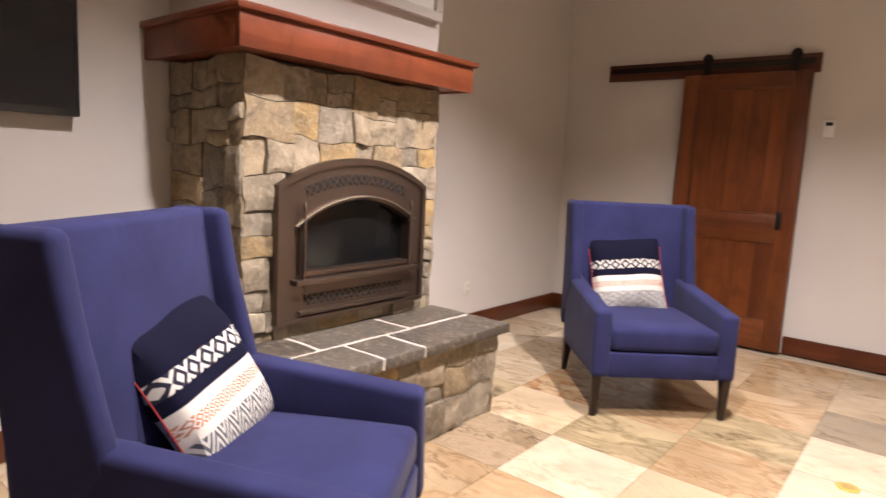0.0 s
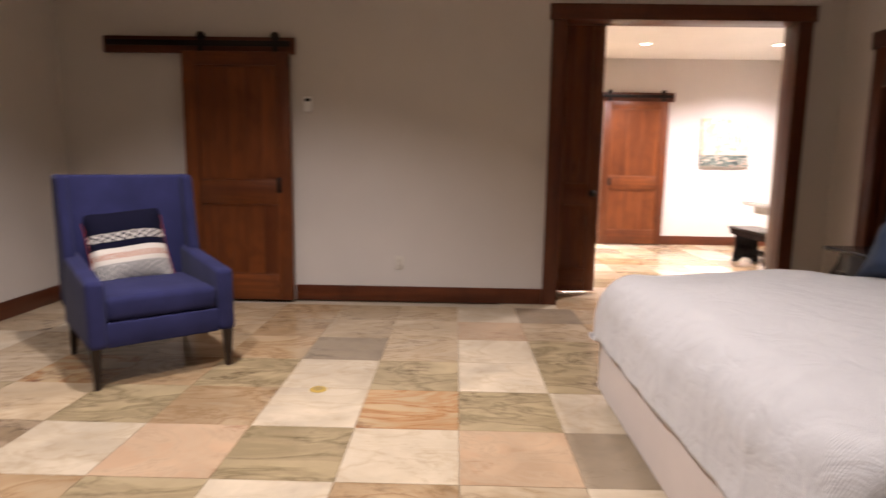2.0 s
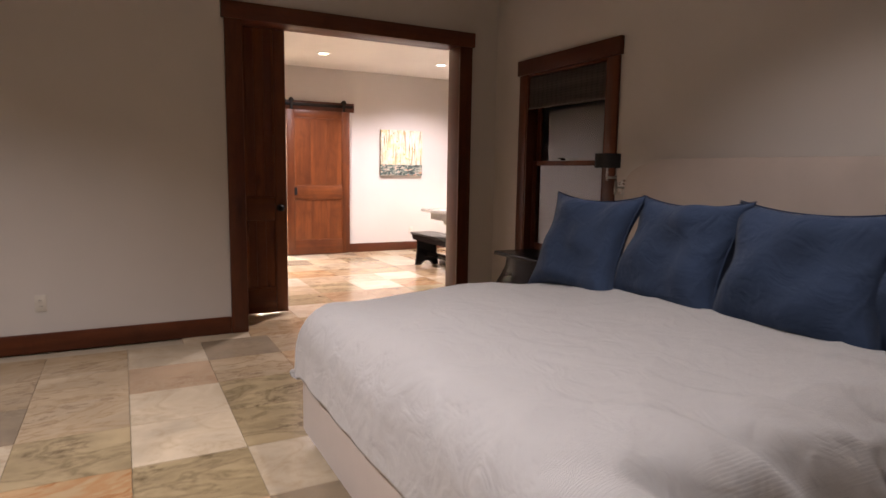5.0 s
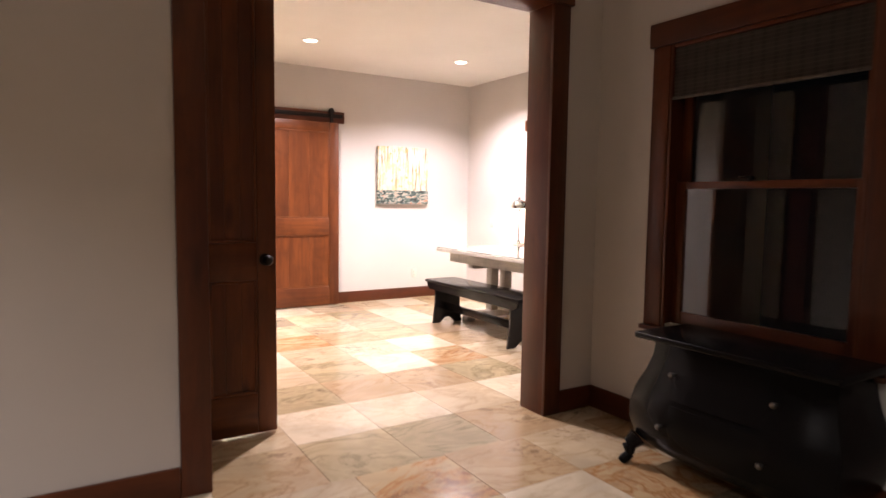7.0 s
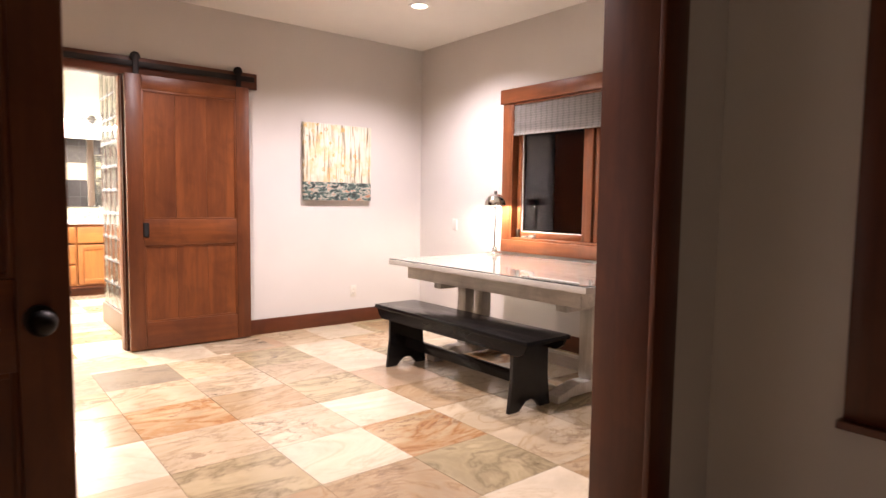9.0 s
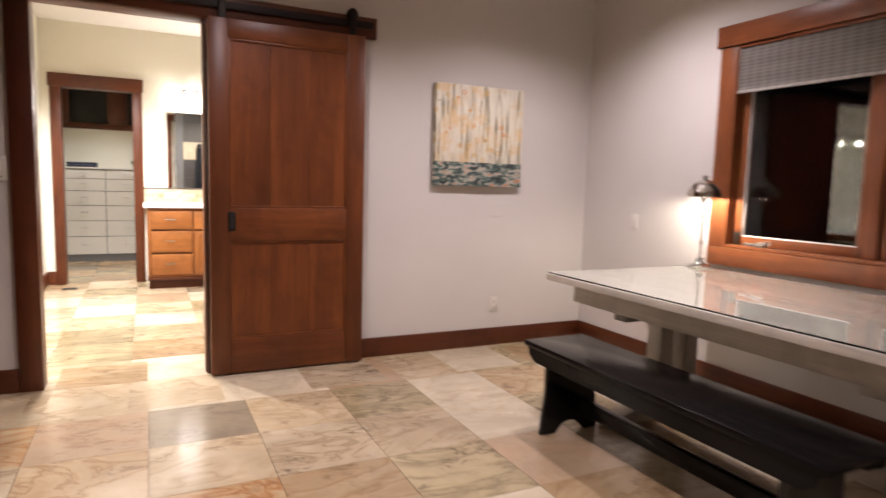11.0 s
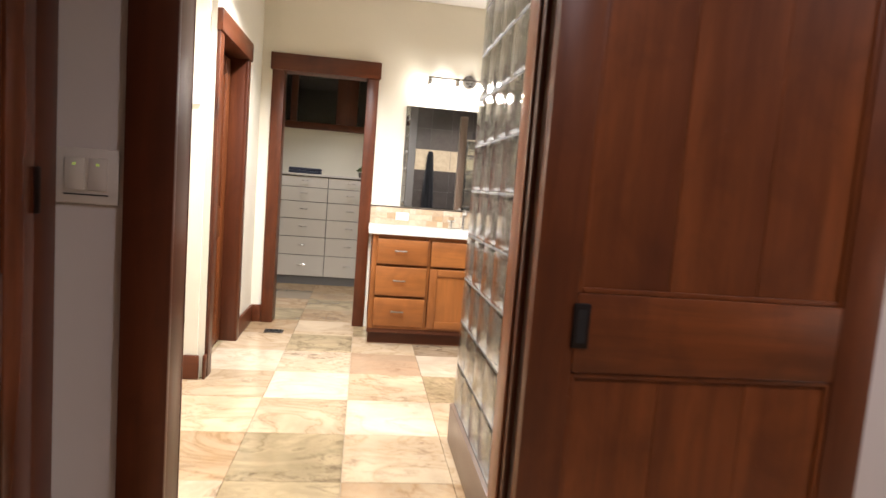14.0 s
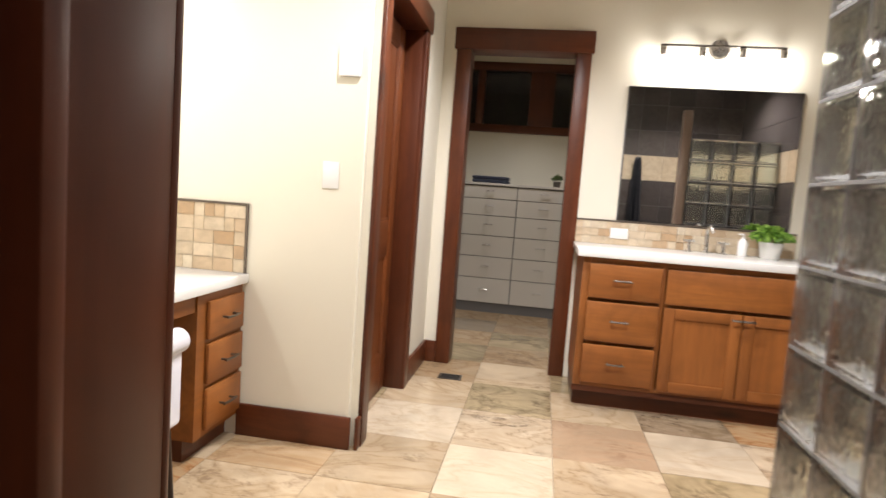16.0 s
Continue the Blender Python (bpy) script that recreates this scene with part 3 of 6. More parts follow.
part("ledge", boxed(FF - 0.01, FF + 0.045, FBC - 0.40, FBC + 0.40, FBZ0 + 0.175, FBZ0 + 0.20, bevel=0.004), M_BRONZE, fire)
part("ledge", boxed(FF - 0.01, FF + 0.02, FBC - 0.36, FBC + 0.36, FBZ0 + 0.035, FBZ0 + 0.05, bevel=0.003), M_BRONZE, fire)
for s in (-1, 1):
    bm = bmesh.new()
    rod(bm, (FF + 0.022, FBC + s * 0.345, FBZ0 + 0.16), (FF + 0.022, FBC + s * 0.345, 1.08), 0.007)
    rod(bm, (FF + 0.022, FBC + s * 0.345, 1.075), (FF + 0.022, FBC + s * 0.345, 1.10), 0.012, 0.006)
    for z in (FBZ0 + 0.24, 0.985):
        rod(bm, (FF - 0.005, FBC + s * 0.345, z), (FF + 0.024, FBC + s * 0.345, z), 0.006)
    part("hinge_post", bm, M_BRONZE, fire)
bm = bmesh.new()
top = arch(0.39, 0.9, 0.990, 1.120, 24)[2:]
for p, q in zip(top, top[1:]):
    rod(bm, (FF + 0.018, *p), (FF + 0.018, *q), 0.0075, n=8)
part("arch_bar", bm, metal("worn steel bar", (0.22, 0.18, 0.14), 0.45), fire)

hearth = thing("hearth", "raised stone hearth topped with charcoal flagstone slabs", "hearth")
HX, HY0, HY1 = -1.885, 1.55, 2.85
part("core", boxed(XL, HX - 0.02, HY0 + 0.02, HY1 - 0.02, 0.0, HZ - 0.05), M_DARKJOINT, hearth, smooth=False)
stones(hearth, (HX - 0.02, 0, 0), (0, 1, 0), (1, 0, 0), HY0, HY1, 0.0, HZ - 0.05, 0.25)
stones(hearth, (0, HY1 - 0.02, 0), (1, 0, 0), (0, 1, 0), XL, HX, 0.0, HZ - 0.05, 0.25)
stones(hearth, (0, HY0 + 0.02, 0), (1, 0, 0), (0, -1, 0), XL, HX, 0.0, HZ - 0.05, 0.25)
stones(fire, (FX, 0, 0), (0, 1, 0), (1, 0, 0), FBC - FBW + 0.01, FBC + FBW - 0.01, HZ, FBZ0 + 0.012, 0.30, None, 0.05, 0.006)
part("mortar_bed", boxed(XL, HX + 0.025, HY0 - 0.035, HY1 + 0.045, HZ - 0.05, HZ - 0.0025), M_MORTAR, hearth, smooth=False)
SX = [(XL, FX - 0.02), (FX - 0.02, -2.12), (-2.12, HX + 0.045)]
for (x0, x1), cuts in zip(SX[1:], ((1.50, 1.86, 2.42, 2.92), (1.50, 1.68, 1.98, 2.24, 2.92))):
    for y0, y1 in zip(cuts, cuts[1:]):
        bm = boxed(x0 + 0.011, x1 - 0.009, y0 + 0.011, y1 - 0.011, HZ - 0.052, HZ + rng.uniform(0.0, 0.004), bevel=0.008, seg=2)
        bmesh.ops.subdivide_edges(bm, edges=[e for e in bm.edges if e.calc_length() > 0.15], cuts=5, use_grid_fill=True)
        for v in bm.verts:
            v.co += Vector((1, 1, 0.35)) * 0.007 * noise.noise(v.co * 9)
        part("slab", bm, M_SLATE, hearth)

mantel = thing("mantel", "cherry stained box mantel shelf on the stone", "mantel")
part("front_board", boxed(-2.245, -2.22, 1.525, 2.955, MZ, 1.825, bevel=0.003), M_MANTEL, mantel)
part("side_board", boxed(XL, -2.246, 1.525, 1.55, MZ, 1.825, bevel=0.003), M_MANTEL, mantel)
part("side_board", boxed(XL, -2.246, 2.93, 2.955, MZ, 1.825, bevel=0.003), M_MANTEL, mantel)
part("soffit", boxed(XL, -2.246, 1.551, 2.929, MZ + 0.01, MZ + 0.03), M_MANTEL, mantel)
part("shelf_top", boxed(XL, -2.20, 1.505, 2.975, 1.825, 1.852, bevel=0.004), M_MANTEL, mantel)
wall("wall_chimney", M_WALL, "greige painted chimney breast above the mantel", [(XL, -2.42, 1.64, 2.885, 1.852, BED_H)])
art = thing("framed_print", "framed bright print hung above the mantel", "picture", pose(-2.42, 2.36, 2.06, 0, 0, 90))
FW = mat("silver grey frame", (0.52, 0.50, 0.48), 0.35)
for x0, x1, z0, z1 in ((-0.5, 0.5, 0, 0.05), (-0.5, 0.5, 0.70, 0.75), (-0.5, -0.45, 0.05, 0.70), (0.45, 0.5, 0.05, 0.70)):
    part("frame_bar", boxed(x0, x1, -0.045, -0.001, z0, z1, bevel=0.005), FW, art)
part("print", boxed(-0.45, 0.45, -0.018, -0.002, 0.05, 0.70), mat("white print", (0.80, 0.80, 0.78), 0.3), art)

tv = thing("television", "black flat television mounted on the wall", "television", pose(XL, 0.59, 1.41, 0, 0, 90))
part("body", boxed(-0.64, 0.64, -0.075, -0.03, 0, 0.75, bevel=0.006), mat("black tv plastic", (0.015, 0.015, 0.016), 0.35), tv)
part("screen", boxed(-0.62, 0.62, -0.078, -0.074, 0.03, 0.735), M_SCREEN, tv, "dark glossy screen")
part("bracket", boxed(-0.2, 0.2, -0.032, 0, 0.25, 0.5), M_IRON, tv)


# ---- soft things ----
def cushion_mesh(w, h, t, corner=0.06, n=22, pinch=0.10, wob=0.010, seed=0.0):
    """A knife-edge cushion, standing in x (width) and z (height), thick in y."""
    bm = bmesh.new()
    sides = []
    for s in (1, -1):
        g = []
        for i in range(n + 1):
            row = []
            for j in range(n + 1):
                a, b = 2 * i / n - 1, 2 * j / n - 1
                f = max(0.0, (1 - abs(a) ** 3.2)) ** 0.55 * max(0.0, (1 - abs(b) ** 3.2)) ** 0.55
                x = a * w / 2 * (1 - pinch * (1 - b * b) * abs(a) ** 2 * 0.6)
                z = b * h / 2 * (1 - pinch * (1 - a * a) * abs(b) ** 2 * 0.6)
                d = s * t / 2 * f + wob * noise.noise((x * 5.5 + seed, z * 5.5, s + seed)) * min(1, f * 4) * 1.6
                row.append(bm.verts.new((x, d, z + h / 2)))
            g.append(row)
        for i in range(n):
            for j in range(n):
                bm.faces.new((g[i][j], g[i + 1][j], g[i + 1][j + 1], g[i][j + 1]))
        sides.append(g)
    bmesh.ops.remove_doubles(bm, verts=bm.verts, dist=0.0005)
    return bm


def edge_loop(w, h, pinch=0.10, n=14):
    pts = []
    for a, b in [(-1 + 2 * i / n, -1) for i in range(n)] + [(1, -1 + 2 * i / n) for i in range(n)] + [(1 - 2 * i / n, 1) for i in range(n)] + [(-1, 1 - 2 * i / n) for i in range(n)]:
        pts.append((a * w / 2 * (1 - pinch * (1 - b * b) * 0.6 * a * a), 0, b * h / 2 * (1 - pinch * (1 - a * a) * 0.6 * b * b) + h / 2))
    return pts


def pattern_mat():
    """Woven bands: navy, diamond strip, navy, cream, rust dots, cream, grey diamonds, by height on the cushion."""
    m = mat("woven band pattern", (0.5, 0.5, 0.5), 0.95)
    n = Nodes(m)
    sep = n.add("ShaderNodeSeparateXYZ")
    n.link(n.add("ShaderNodeTexCoord").outputs["Object"], sep.inputs[0])
    X, Z = sep.outputs["X"], sep.outputs["Z"]

    def op(kind, a, b=0.0):
        k = n.add("ShaderNodeMath")
        k.operation = kind
        for i, v in enumerate((a, b)):
            if isinstance(v, (int, float)):
                k.inputs[i].default_value = v
            else:
                n.link(v, k.inputs[i])
        return k.outputs[0]

    def diamonds(px, pz, rings, z0=0.0):
        a = op("ABSOLUTE", op("SUBTRACT", op("FRACT", op("ADD", op("DIVIDE", X, px), 50.0)), 0.5))
        c = op("ABSOLUTE", op("SUBTRACT", op("FRACT", op("ADD", op("DIVIDE", op("SUBTRACT", Z, z0), pz), 50.0)), 0.5))
        return op("GREATER_THAN", op("FRACT", op("MULTIPLY", op("ADD", a, c), rings)), 0.5)

    navy, cream, grey, rust = (0.006, 0.006, 0.018), (0.66, 0.61, 0.54), (0.12, 0.12, 0.13), (0.42, 0.17, 0.10)
    strip = n.mix(diamonds(0.058, 0.066, 2.0, 0.002), (0.62, 0.58, 0.52), (0.025, 0.025, 0.04))
    dots = n.mix(diamonds(0.026, 0.022, 2.0), cream, rust)
    base = n.mix(diamonds(0.062, 0.135, 4.0), (0.60, 0.57, 0.52), grey)
    zz = op("DIVIDE", Z, 0.50)

    def above(h, a, b):
        return n.mix(op("GREATER_THAN", zz, h), a, b)
    c = above(0.27, base, cream)
    c = above(0.325, c, dots)
    c = above(0.40, c, cream)
    c = above(0.465, c, navy)
    c = above(0.55, c, strip)
    c = above(0.66, c, navy)
    fade = n.noise(n.coords(), 700, 2)
    n.colour(n.mix(0.35, c, n.ramp(fade, (0.3, (0.55, 0.55, 0.55)), (0.7, (1, 1, 1))), "MULTIPLY"))
    n.b.inputs["Specular IOR Level"].default_value = 0.12
    n.bump(fade, 0.35, 0.0015)
    return m


M_PATTERN = pattern_mat()
M_PIPING = fabric("red piping cord", (0.30, 0.03, 0.03), 0.9, 900)


def throw_cushion(m, label, seed, w=0.46):
    c = thing("throw_cushion", label, "cushion", m, "throw cushions on the armchairs")
    part("cover", cushion_mesh(w, 0.50, 0.17, seed=seed, wob=0.016), M_PATTERN, c)
    part("piping", tube(bmesh.new(), edge_loop(w + 0.002, 0.502), 0.0026, 6, True), M_PIPING, c, "thin red piping")
    return c


def swept(profile, x0, x1, bevel=0.02, seg=3):
    """A block with the given outline in y, z, between x0 and x1, with soft edges."""
    bm = prism(bmesh.new(), profile, "x", x0, x1)
    bmesh.ops.bevel(bm, geom=list(bm.edges), offset=bevel, segments=seg, profile=0.55, affect="EDGES", clamp_overlap=True)
    return bm


def armchair(m, label):
    """Front to -y."""
    c = thing("armchair", label, "armchair", m, "armchairs by the fireplace")
    W, D = 0.385, 0.40
    part("seat_frame", boxed(-W + 0.09, W - 0.09, -D + 0.012, D - 0.06, 0.225, 0.36, bevel=0.012), M_CHAIR, c)
    bm = boxed(-W + 0.092, W - 0.092, -D + 0.015, 0.24, 0.362, 0.49, bevel=0.035, seg=4)
    bmesh.ops.subdivide_edges(bm, edges=[e for e in bm.edges if e.calc_length() > 0.2], cuts=7, use_grid_fill=True)
    for v in bm.verts:
        if v.co.z > 0.45:
            v.co.z += 0.022 * (1 - (v.co.x / 0.3) ** 2) * (1 - ((v.co.y + 0.07) / 0.36) ** 2)
    part("seat_cushion", bm, M_CHAIR, c, smooth="all")
    part("backrest", swept([(0.235, 0.30), (0.385, 0.225), (0.40, 0.60), (0.455, 1.115), (0.345, 1.115), (0.285, 0.70)], -W + 0.03, W - 0.03, 0.022), M_CHAIR, c)
    for s in (-1, 1):
        a, b = (W - 0.095, W) if s > 0 else (-W, -W + 0.095)
        part("arm", swept([(-D, 0.225), (0.30, 0.225), (0.33, 0.665), (0.16, 0.645), (-D + 0.01, 0.585)], a, b, 0.028, 4), M_CHAIR, c)
        a, b = (W - 0.065, W + 0.004) if s > 0 else (-W - 0.004, -W + 0.065)
        part("wing", swept([(0.165, 0.60), (0.405, 0.30), (0.42, 0.62), (0.470, 1.118), (0.285, 1.118), (0.245, 0.90)], a, b, 0.030, 4), M_CHAIR, c)
    for x, y in ((-W + 0.035, -D + 0.045), (W - 0.035, -D + 0.045), (-W + 0.05, D - 0.05), (W - 0.05, D - 0.05)):
        bm = bmesh.new()
        lean = 0.0 if y < 0 else 0.06
        r = bmesh.ops.create_cube(bm, size=1, matrix=Matrix.Translation((x, y, 0.115)) @ Matrix.Diagonal((0.052, 0.052, 0.23, 1)))
        for v in r["verts"]:
            if v.co.z < 0.1:
                v.co.x, v.co.y = x + (v.co.x - x) * 0.55, y + lean + (v.co.y - y) * 0.55
        bmesh.ops.bevel(bm, geom=list(bm.edges), offset=0.004, segments=1, affect="EDGES")
        part("leg", bm, M_LEG, c, "dark tapered wooden leg")
    return c


C2 = pose(-1.44, 3.69, 0, 0, 0, 41)
C1 = pose(-1.485, 1.135, 0, 0, 0, 122)
armchair(C2, "indigo upholstered high-backed armchair near the barn door")
armchair(C1, "indigo upholstered high-backed armchair before the hearth")
throw_cushion(C2 @ pose(-0.02, 0.125, 0.448, -25, -3, 0), "navy and cream banded woven cushion leaning on the armchair back", 1.0)
throw_cushion(C1 @ pose(0.13, 0.10, 0.432, -32, -7, 0), "navy and cream banded woven cushion, tilted against the armchair", 5.0, 0.45)

# ---- bed ----
bed = thing("bed", "upholstered king bed with a pale taupe base and headboard", "bed")
BX, BYA, BYB = 1.17, 1.32, 3.26
part("base", boxed(BX, 3.42, BYA, BYB, 0.05, 0.37, bevel=0.025, seg=3), M_BEDBASE, bed)
for x in (BX + 0.08, 3.3):
    for y in (BYA + 0.08, BYB - 0.08):
        part("foot", boxed(x - 0.035, x + 0.035, y - 0.035, y + 0.035, 0, 0.05, bevel=0.004), M_LEG, bed, "dark wooden foot")
HBA, HBB, HBZ = BYA - 0.30, BYB + 0.32, 1.395
outline = [(HBA, 0.05), (HBB, 0.05)]
for e, way in ((HBB, -1), (HBA, 1)):
    arc = [(e + way * 0.42 * (1 - math.cos(a)), HBZ - 0.16 + 0.16 * math.sin(a)) for a in [i * math.pi / 2 / 8 for i in range(9)]]
    outline += arc if way < 0 else arc[::-1]
bm = prism(bmesh.new(), outline, "x", 3.425, 3.545)
bmesh.ops.bevel(bm, geom=[e for e in bm.edges if abs(e.verts[0].co.x - e.verts[1].co.x) < 0.01], offset=0.035, segments=4, affect="EDGES", clamp_overlap=True)
part("headboard", bm, M_BEDBASE, bed)
part("mattress", boxed(BX + 0.07, 3.42, BYA + 0.12, BYB - 0.05, 0.371, 0.58, bevel=0.07, seg=4), mat("white mattress ticking", (0.7, 0.68, 0.65), 0.9), bed)


def striped():
    m = mat("fine striped duvet cotton", (0.6, 0.6, 0.6), 0.95)
    n = Nodes(m)
    uv = n.add("ShaderNodeUVMap")
    sep = n.add("ShaderNodeSeparateXYZ")
    n.link(uv.outputs[0], sep.inputs[0])
    k = n.add("ShaderNodeMath")
    k.operation = "MULTIPLY"
    k.inputs[1].default_value = 2 * math.pi / 0.0074
    n.link(sep.outputs["Y"], k.inputs[0])
    s = n.add("ShaderNodeMath")
    s.operation = "SINE"
    n.link(k.outputs[0], s.inputs[0])
    v = n.coords()
    c = n.ramp(s.outputs[0], (0.38, (0.66, 0.65, 0.64)), (0.70, (0.12, 0.125, 0.15)))
    c = n.mix(0.25, c, n.ramp(n.noise(v, 500, 2), (0.3, (0.35, 0.34, 0.33)), (0.7, (0.62, 0.60, 0.58))))
    n.colour(c)
    n.b.inputs["Sheen Weight"].default_value = 0.2
    creases(n, v, 420, 0.022)
    return m


def duvet_mesh():
    """A quilt laid over the mattress: puffed top, rounded rims and hanging sides, with folds falling over the near side."""
    bm = bmesh.new()
    uv = bm.loops.layers.uv.new("UVMap")
    L, W, drop = 1.98, BYB - BYA + 0.17, 0.275
    rf, rs, rn = 0.17, 0.24, 0.15
    nx, ny = 190, 200
    s0, s1, t0, t1 = -drop, L, -0.265, W + drop
    # drape folds over the near side: place along the bed, lean, height, width, how far up the top they run
    folds = ((-0.10, 0.5, 0.020, 0.055, 0.22), (0.10, 1.5, 0.056, 0.070, 0.30), (0.33, 0.7, 0.022, 0.060, 0.30), (0.46, 1.1, 0.060, 0.085, 0.42),
             (0.74, 0.9, 0.040, 0.075, 0.62), (0.98, 0.4, 0.024, 0.080, 0.40), (1.22, 0.7, 0.036, 0.095, 0.60), (1.55, 0.3, 0.024, 0.090, 0.45))

    def wrap(a, r):
        """Distance a past an edge -> (sideways, down, slope)."""
        if a <= -r:
            return a, 0.0, 0.0
        q = a + r
        if q < r * math.pi / 2:
            return -r + r * math.sin(q / r), r - r * math.cos(q / r), q / r
        return 0.02 * (q - r * math.pi / 2), r + (q - r * math.pi / 2), math.pi / 2

    grid = []
    for i in range(nx + 1):
        row = []
        for j in range(ny + 1):
            s, t = s0 + (s1 - s0) * i / nx, t0 + (t1 - t0) * j / ny
            fx, dzx, af = wrap(-s, rf)
            ax, dza, aa = wrap(-t, rs)
            bx, dzb, ab = wrap(t - W, rn)
            x = BX - 0.03 - fx
            y = BYA - 0.145 + (-ax if t < W / 2 else W + bx)
            puff = 0.05 * math.sin(math.pi * min(1, max(0, t / W))) ** 0.7 * min(1, max(0, s / 0.35)) if 0 < t < W else 0
            z = 0.690 + puff - dzx - dza - dzb
            lift = 0.030 * noise.noise((s * 1.7, t * 1.6, 3.0)) + 0.008 * noise.noise((s * 4.5, t * 4, 5)) + 0.0025 * noise.noise((s * 14, t * 12, 2))
            near = max(0.0, min(1.0, (0.9 - t) / 0.9))
            lift += 0.018 * near * noise.noise((s * 5 + t * 3, t * 2.2, 8)) + 0.006 * near * noise.noise((s * 13 + t * 8, t * 6, 9))
            for place, lean, high, wide, reach in folds:
                u = (s - place - lean * (0.15 - t) * 0.5 - 0.07 * noise.noise((t * 4, place * 9, 1))) / (wide * (1 + 0.5 * noise.noise((t * 6, place * 7, 4))))
                if abs(u) < 4 and t < reach:
                    rise = min(1.0, (reach - t) / (reach * 0.8)) ** 1.5
                    lift += high * rise * (math.exp(-u * u) - 0.55 * math.exp(-(u - 1.35) ** 2 * 1.6))
            # a few long soft creases running over the top
            crease = 1 - abs(noise.noise((s * 1.1 - t * 1.4, t * 2.6 + s * 0.5, 14))) * 2.2
            lift += 0.016 * max(0.0, crease) ** 6 * (0.35 + 0.65 * near)
            hangf = min(1.0, dzx / 0.2)
            lift *= 1 - 0.55 * hangf
            lift += hangf * 0.008 * noise.noise((t * 6, s * 3, 4))
            out = Vector((-math.sin(af), -math.sin(aa) + math.sin(ab), max(0.0, math.cos(af) * math.cos(aa) * math.cos(ab))))
            out = out.normalized() if out.length > 0.01 else Vector((0, 0, 1))
            x, y, z = x + out.x * lift, y + out.y * lift, z + out.z * lift
            z = max(z, 0.335 + 0.006 * noise.noise((s * 4, t * 4, 7)))
            row.append((bm.verts.new((x, y, z)), s, t + 0.004 * noise.noise((s * 3, t * 3, 11))))
        grid.append(row)
    for i in range(nx):
        for j in range(ny):
            q = (grid[i][j], grid[i + 1][j], grid[i + 1][j + 1], grid[i][j + 1])
            f = bm.faces.new([k[0] for k in q])
            for l, k in zip(f.loops, q):
                l[uv].uv = (k[1], k[2])
    return bm


dv = solid("duvet", duvet_mesh(), striped(), "rumpled grey and white fine striped duvet spread on the bed", "duvet", smooth="all")
th_mod = dv.modifiers.new("thickness", "SOLIDIFY")
th_mod.thickness, th_mod.offset = 0.02, -1
for k, (y, x, lean, turn, wide) in enumerate(((2.94, 2.47, 22, 5, 0.61), (2.44, 2.57, 22, -2, 0.64), (1.85, 2.60, 22, 3, 0.68), (1.36, 2.68, 20, -3, 0.66))):
    p = thing("bed_pillow", "square slate blue linen pillow propped on the bed", "pillow", None, "blue bed pillows")
    p.matrix_basis = pose(x, y, 0.668, 0, 0, -90 + turn) @ pose(0, 0, 0, -lean, 0, 0)
    part("cover", cushion_mesh(wide, 0.56, 0.20, wob=0.024, seed=k * 3.1, n=40, pinch=0.26), M_BLUE, p, smooth="all")
    part("seam", tube(bmesh.new(), edge_loop(wide + 0.004, 0.564, 0.26, 28), 0.003, 6, True), M_BLUE, p)

# ---- nightstand ----
ns = thing("nightstand", "black lacquered bombe chest with drawers under the window", "nightstand")


def bombe(bm, levels, cx, cy, n=12):
    rings = []
    for z, fx, hy in levels:
        row = []
        for i in range(n + 1):
            a = -1 + 2 * i / n
            row.append((cx - fx * (1 - 0.16 * abs(a) ** 4), cy + a * hy, z))
        row += [(cx, cy + hy, z), (cx, cy - hy, z)]
        rings.append([bm.verts.new(p) for p in row])
    for a, b in zip(rings, rings[1:]):
        for i in range(len(a)):
            j = (i + 1) % len(a)
            bm.faces.new((a[i], a[j], b[j], b[i]))
    bm.faces.new(rings[0]), bm.faces.new(rings[-1])
    return bm


NCX, NCY = XR - 0.02, 4.25
LV = [(0.10, 0.40, 0.44), (0.14, 0.45, 0.47), (0.22, 0.475, 0.49), (0.30, 0.475, 0.49), (0.38, 0.45, 0.475), (0.46, 0.41, 0.445), (0.54, 0.375, 0.425), (0.62, 0.365, 0.42)]
part("body", bombe(bmesh.new(), LV, NCX, NCY), M_BLACK, ns)
part("top", boxed(NCX - 0.405, NCX, NCY - 0.475, NCY + 0.475, 0.621, 0.652, bevel=0.010, seg=3), M_BLACK, ns)
for z0, z1 in ((0.16, 0.36), (0.385, 0.595)):
    lv = [(z, f + 0.006, h * 0.84) for z, f, h in [(z0 + (z1 - z0) * k / 4, np.interp(z0 + (z1 - z0) * k / 4, [l[0] for l in LV], [l[1] for l in LV]), 0.44) for k in range(5)]]
    dr = part("drawer_front", bombe(bmesh.new(), lv, NCX, NCY), M_BLACK, ns)
    for s in (-1, 1):
        fx = float(np.interp((z0 + z1) / 2, [l[0] for l in LV], [l[1] for l in LV]))
        bm = bmesh.new()
        bmesh.ops.create_uvsphere(bm, u_segments=12, v_segments=8, radius=0.013, matrix=Matrix.Translation((NCX - fx - 0.022, NCY + s * 0.24, (z0 + z1) / 2)))
        rod(bm, (NCX - fx - 0.02, NCY + s * 0.24, (z0 + z1) / 2), (NCX - fx + 0.01, NCY + s * 0.24, (z0 + z1) / 2), 0.006)
        part("knob", bm, M_PEWTER, dr, "small dark metal knob")
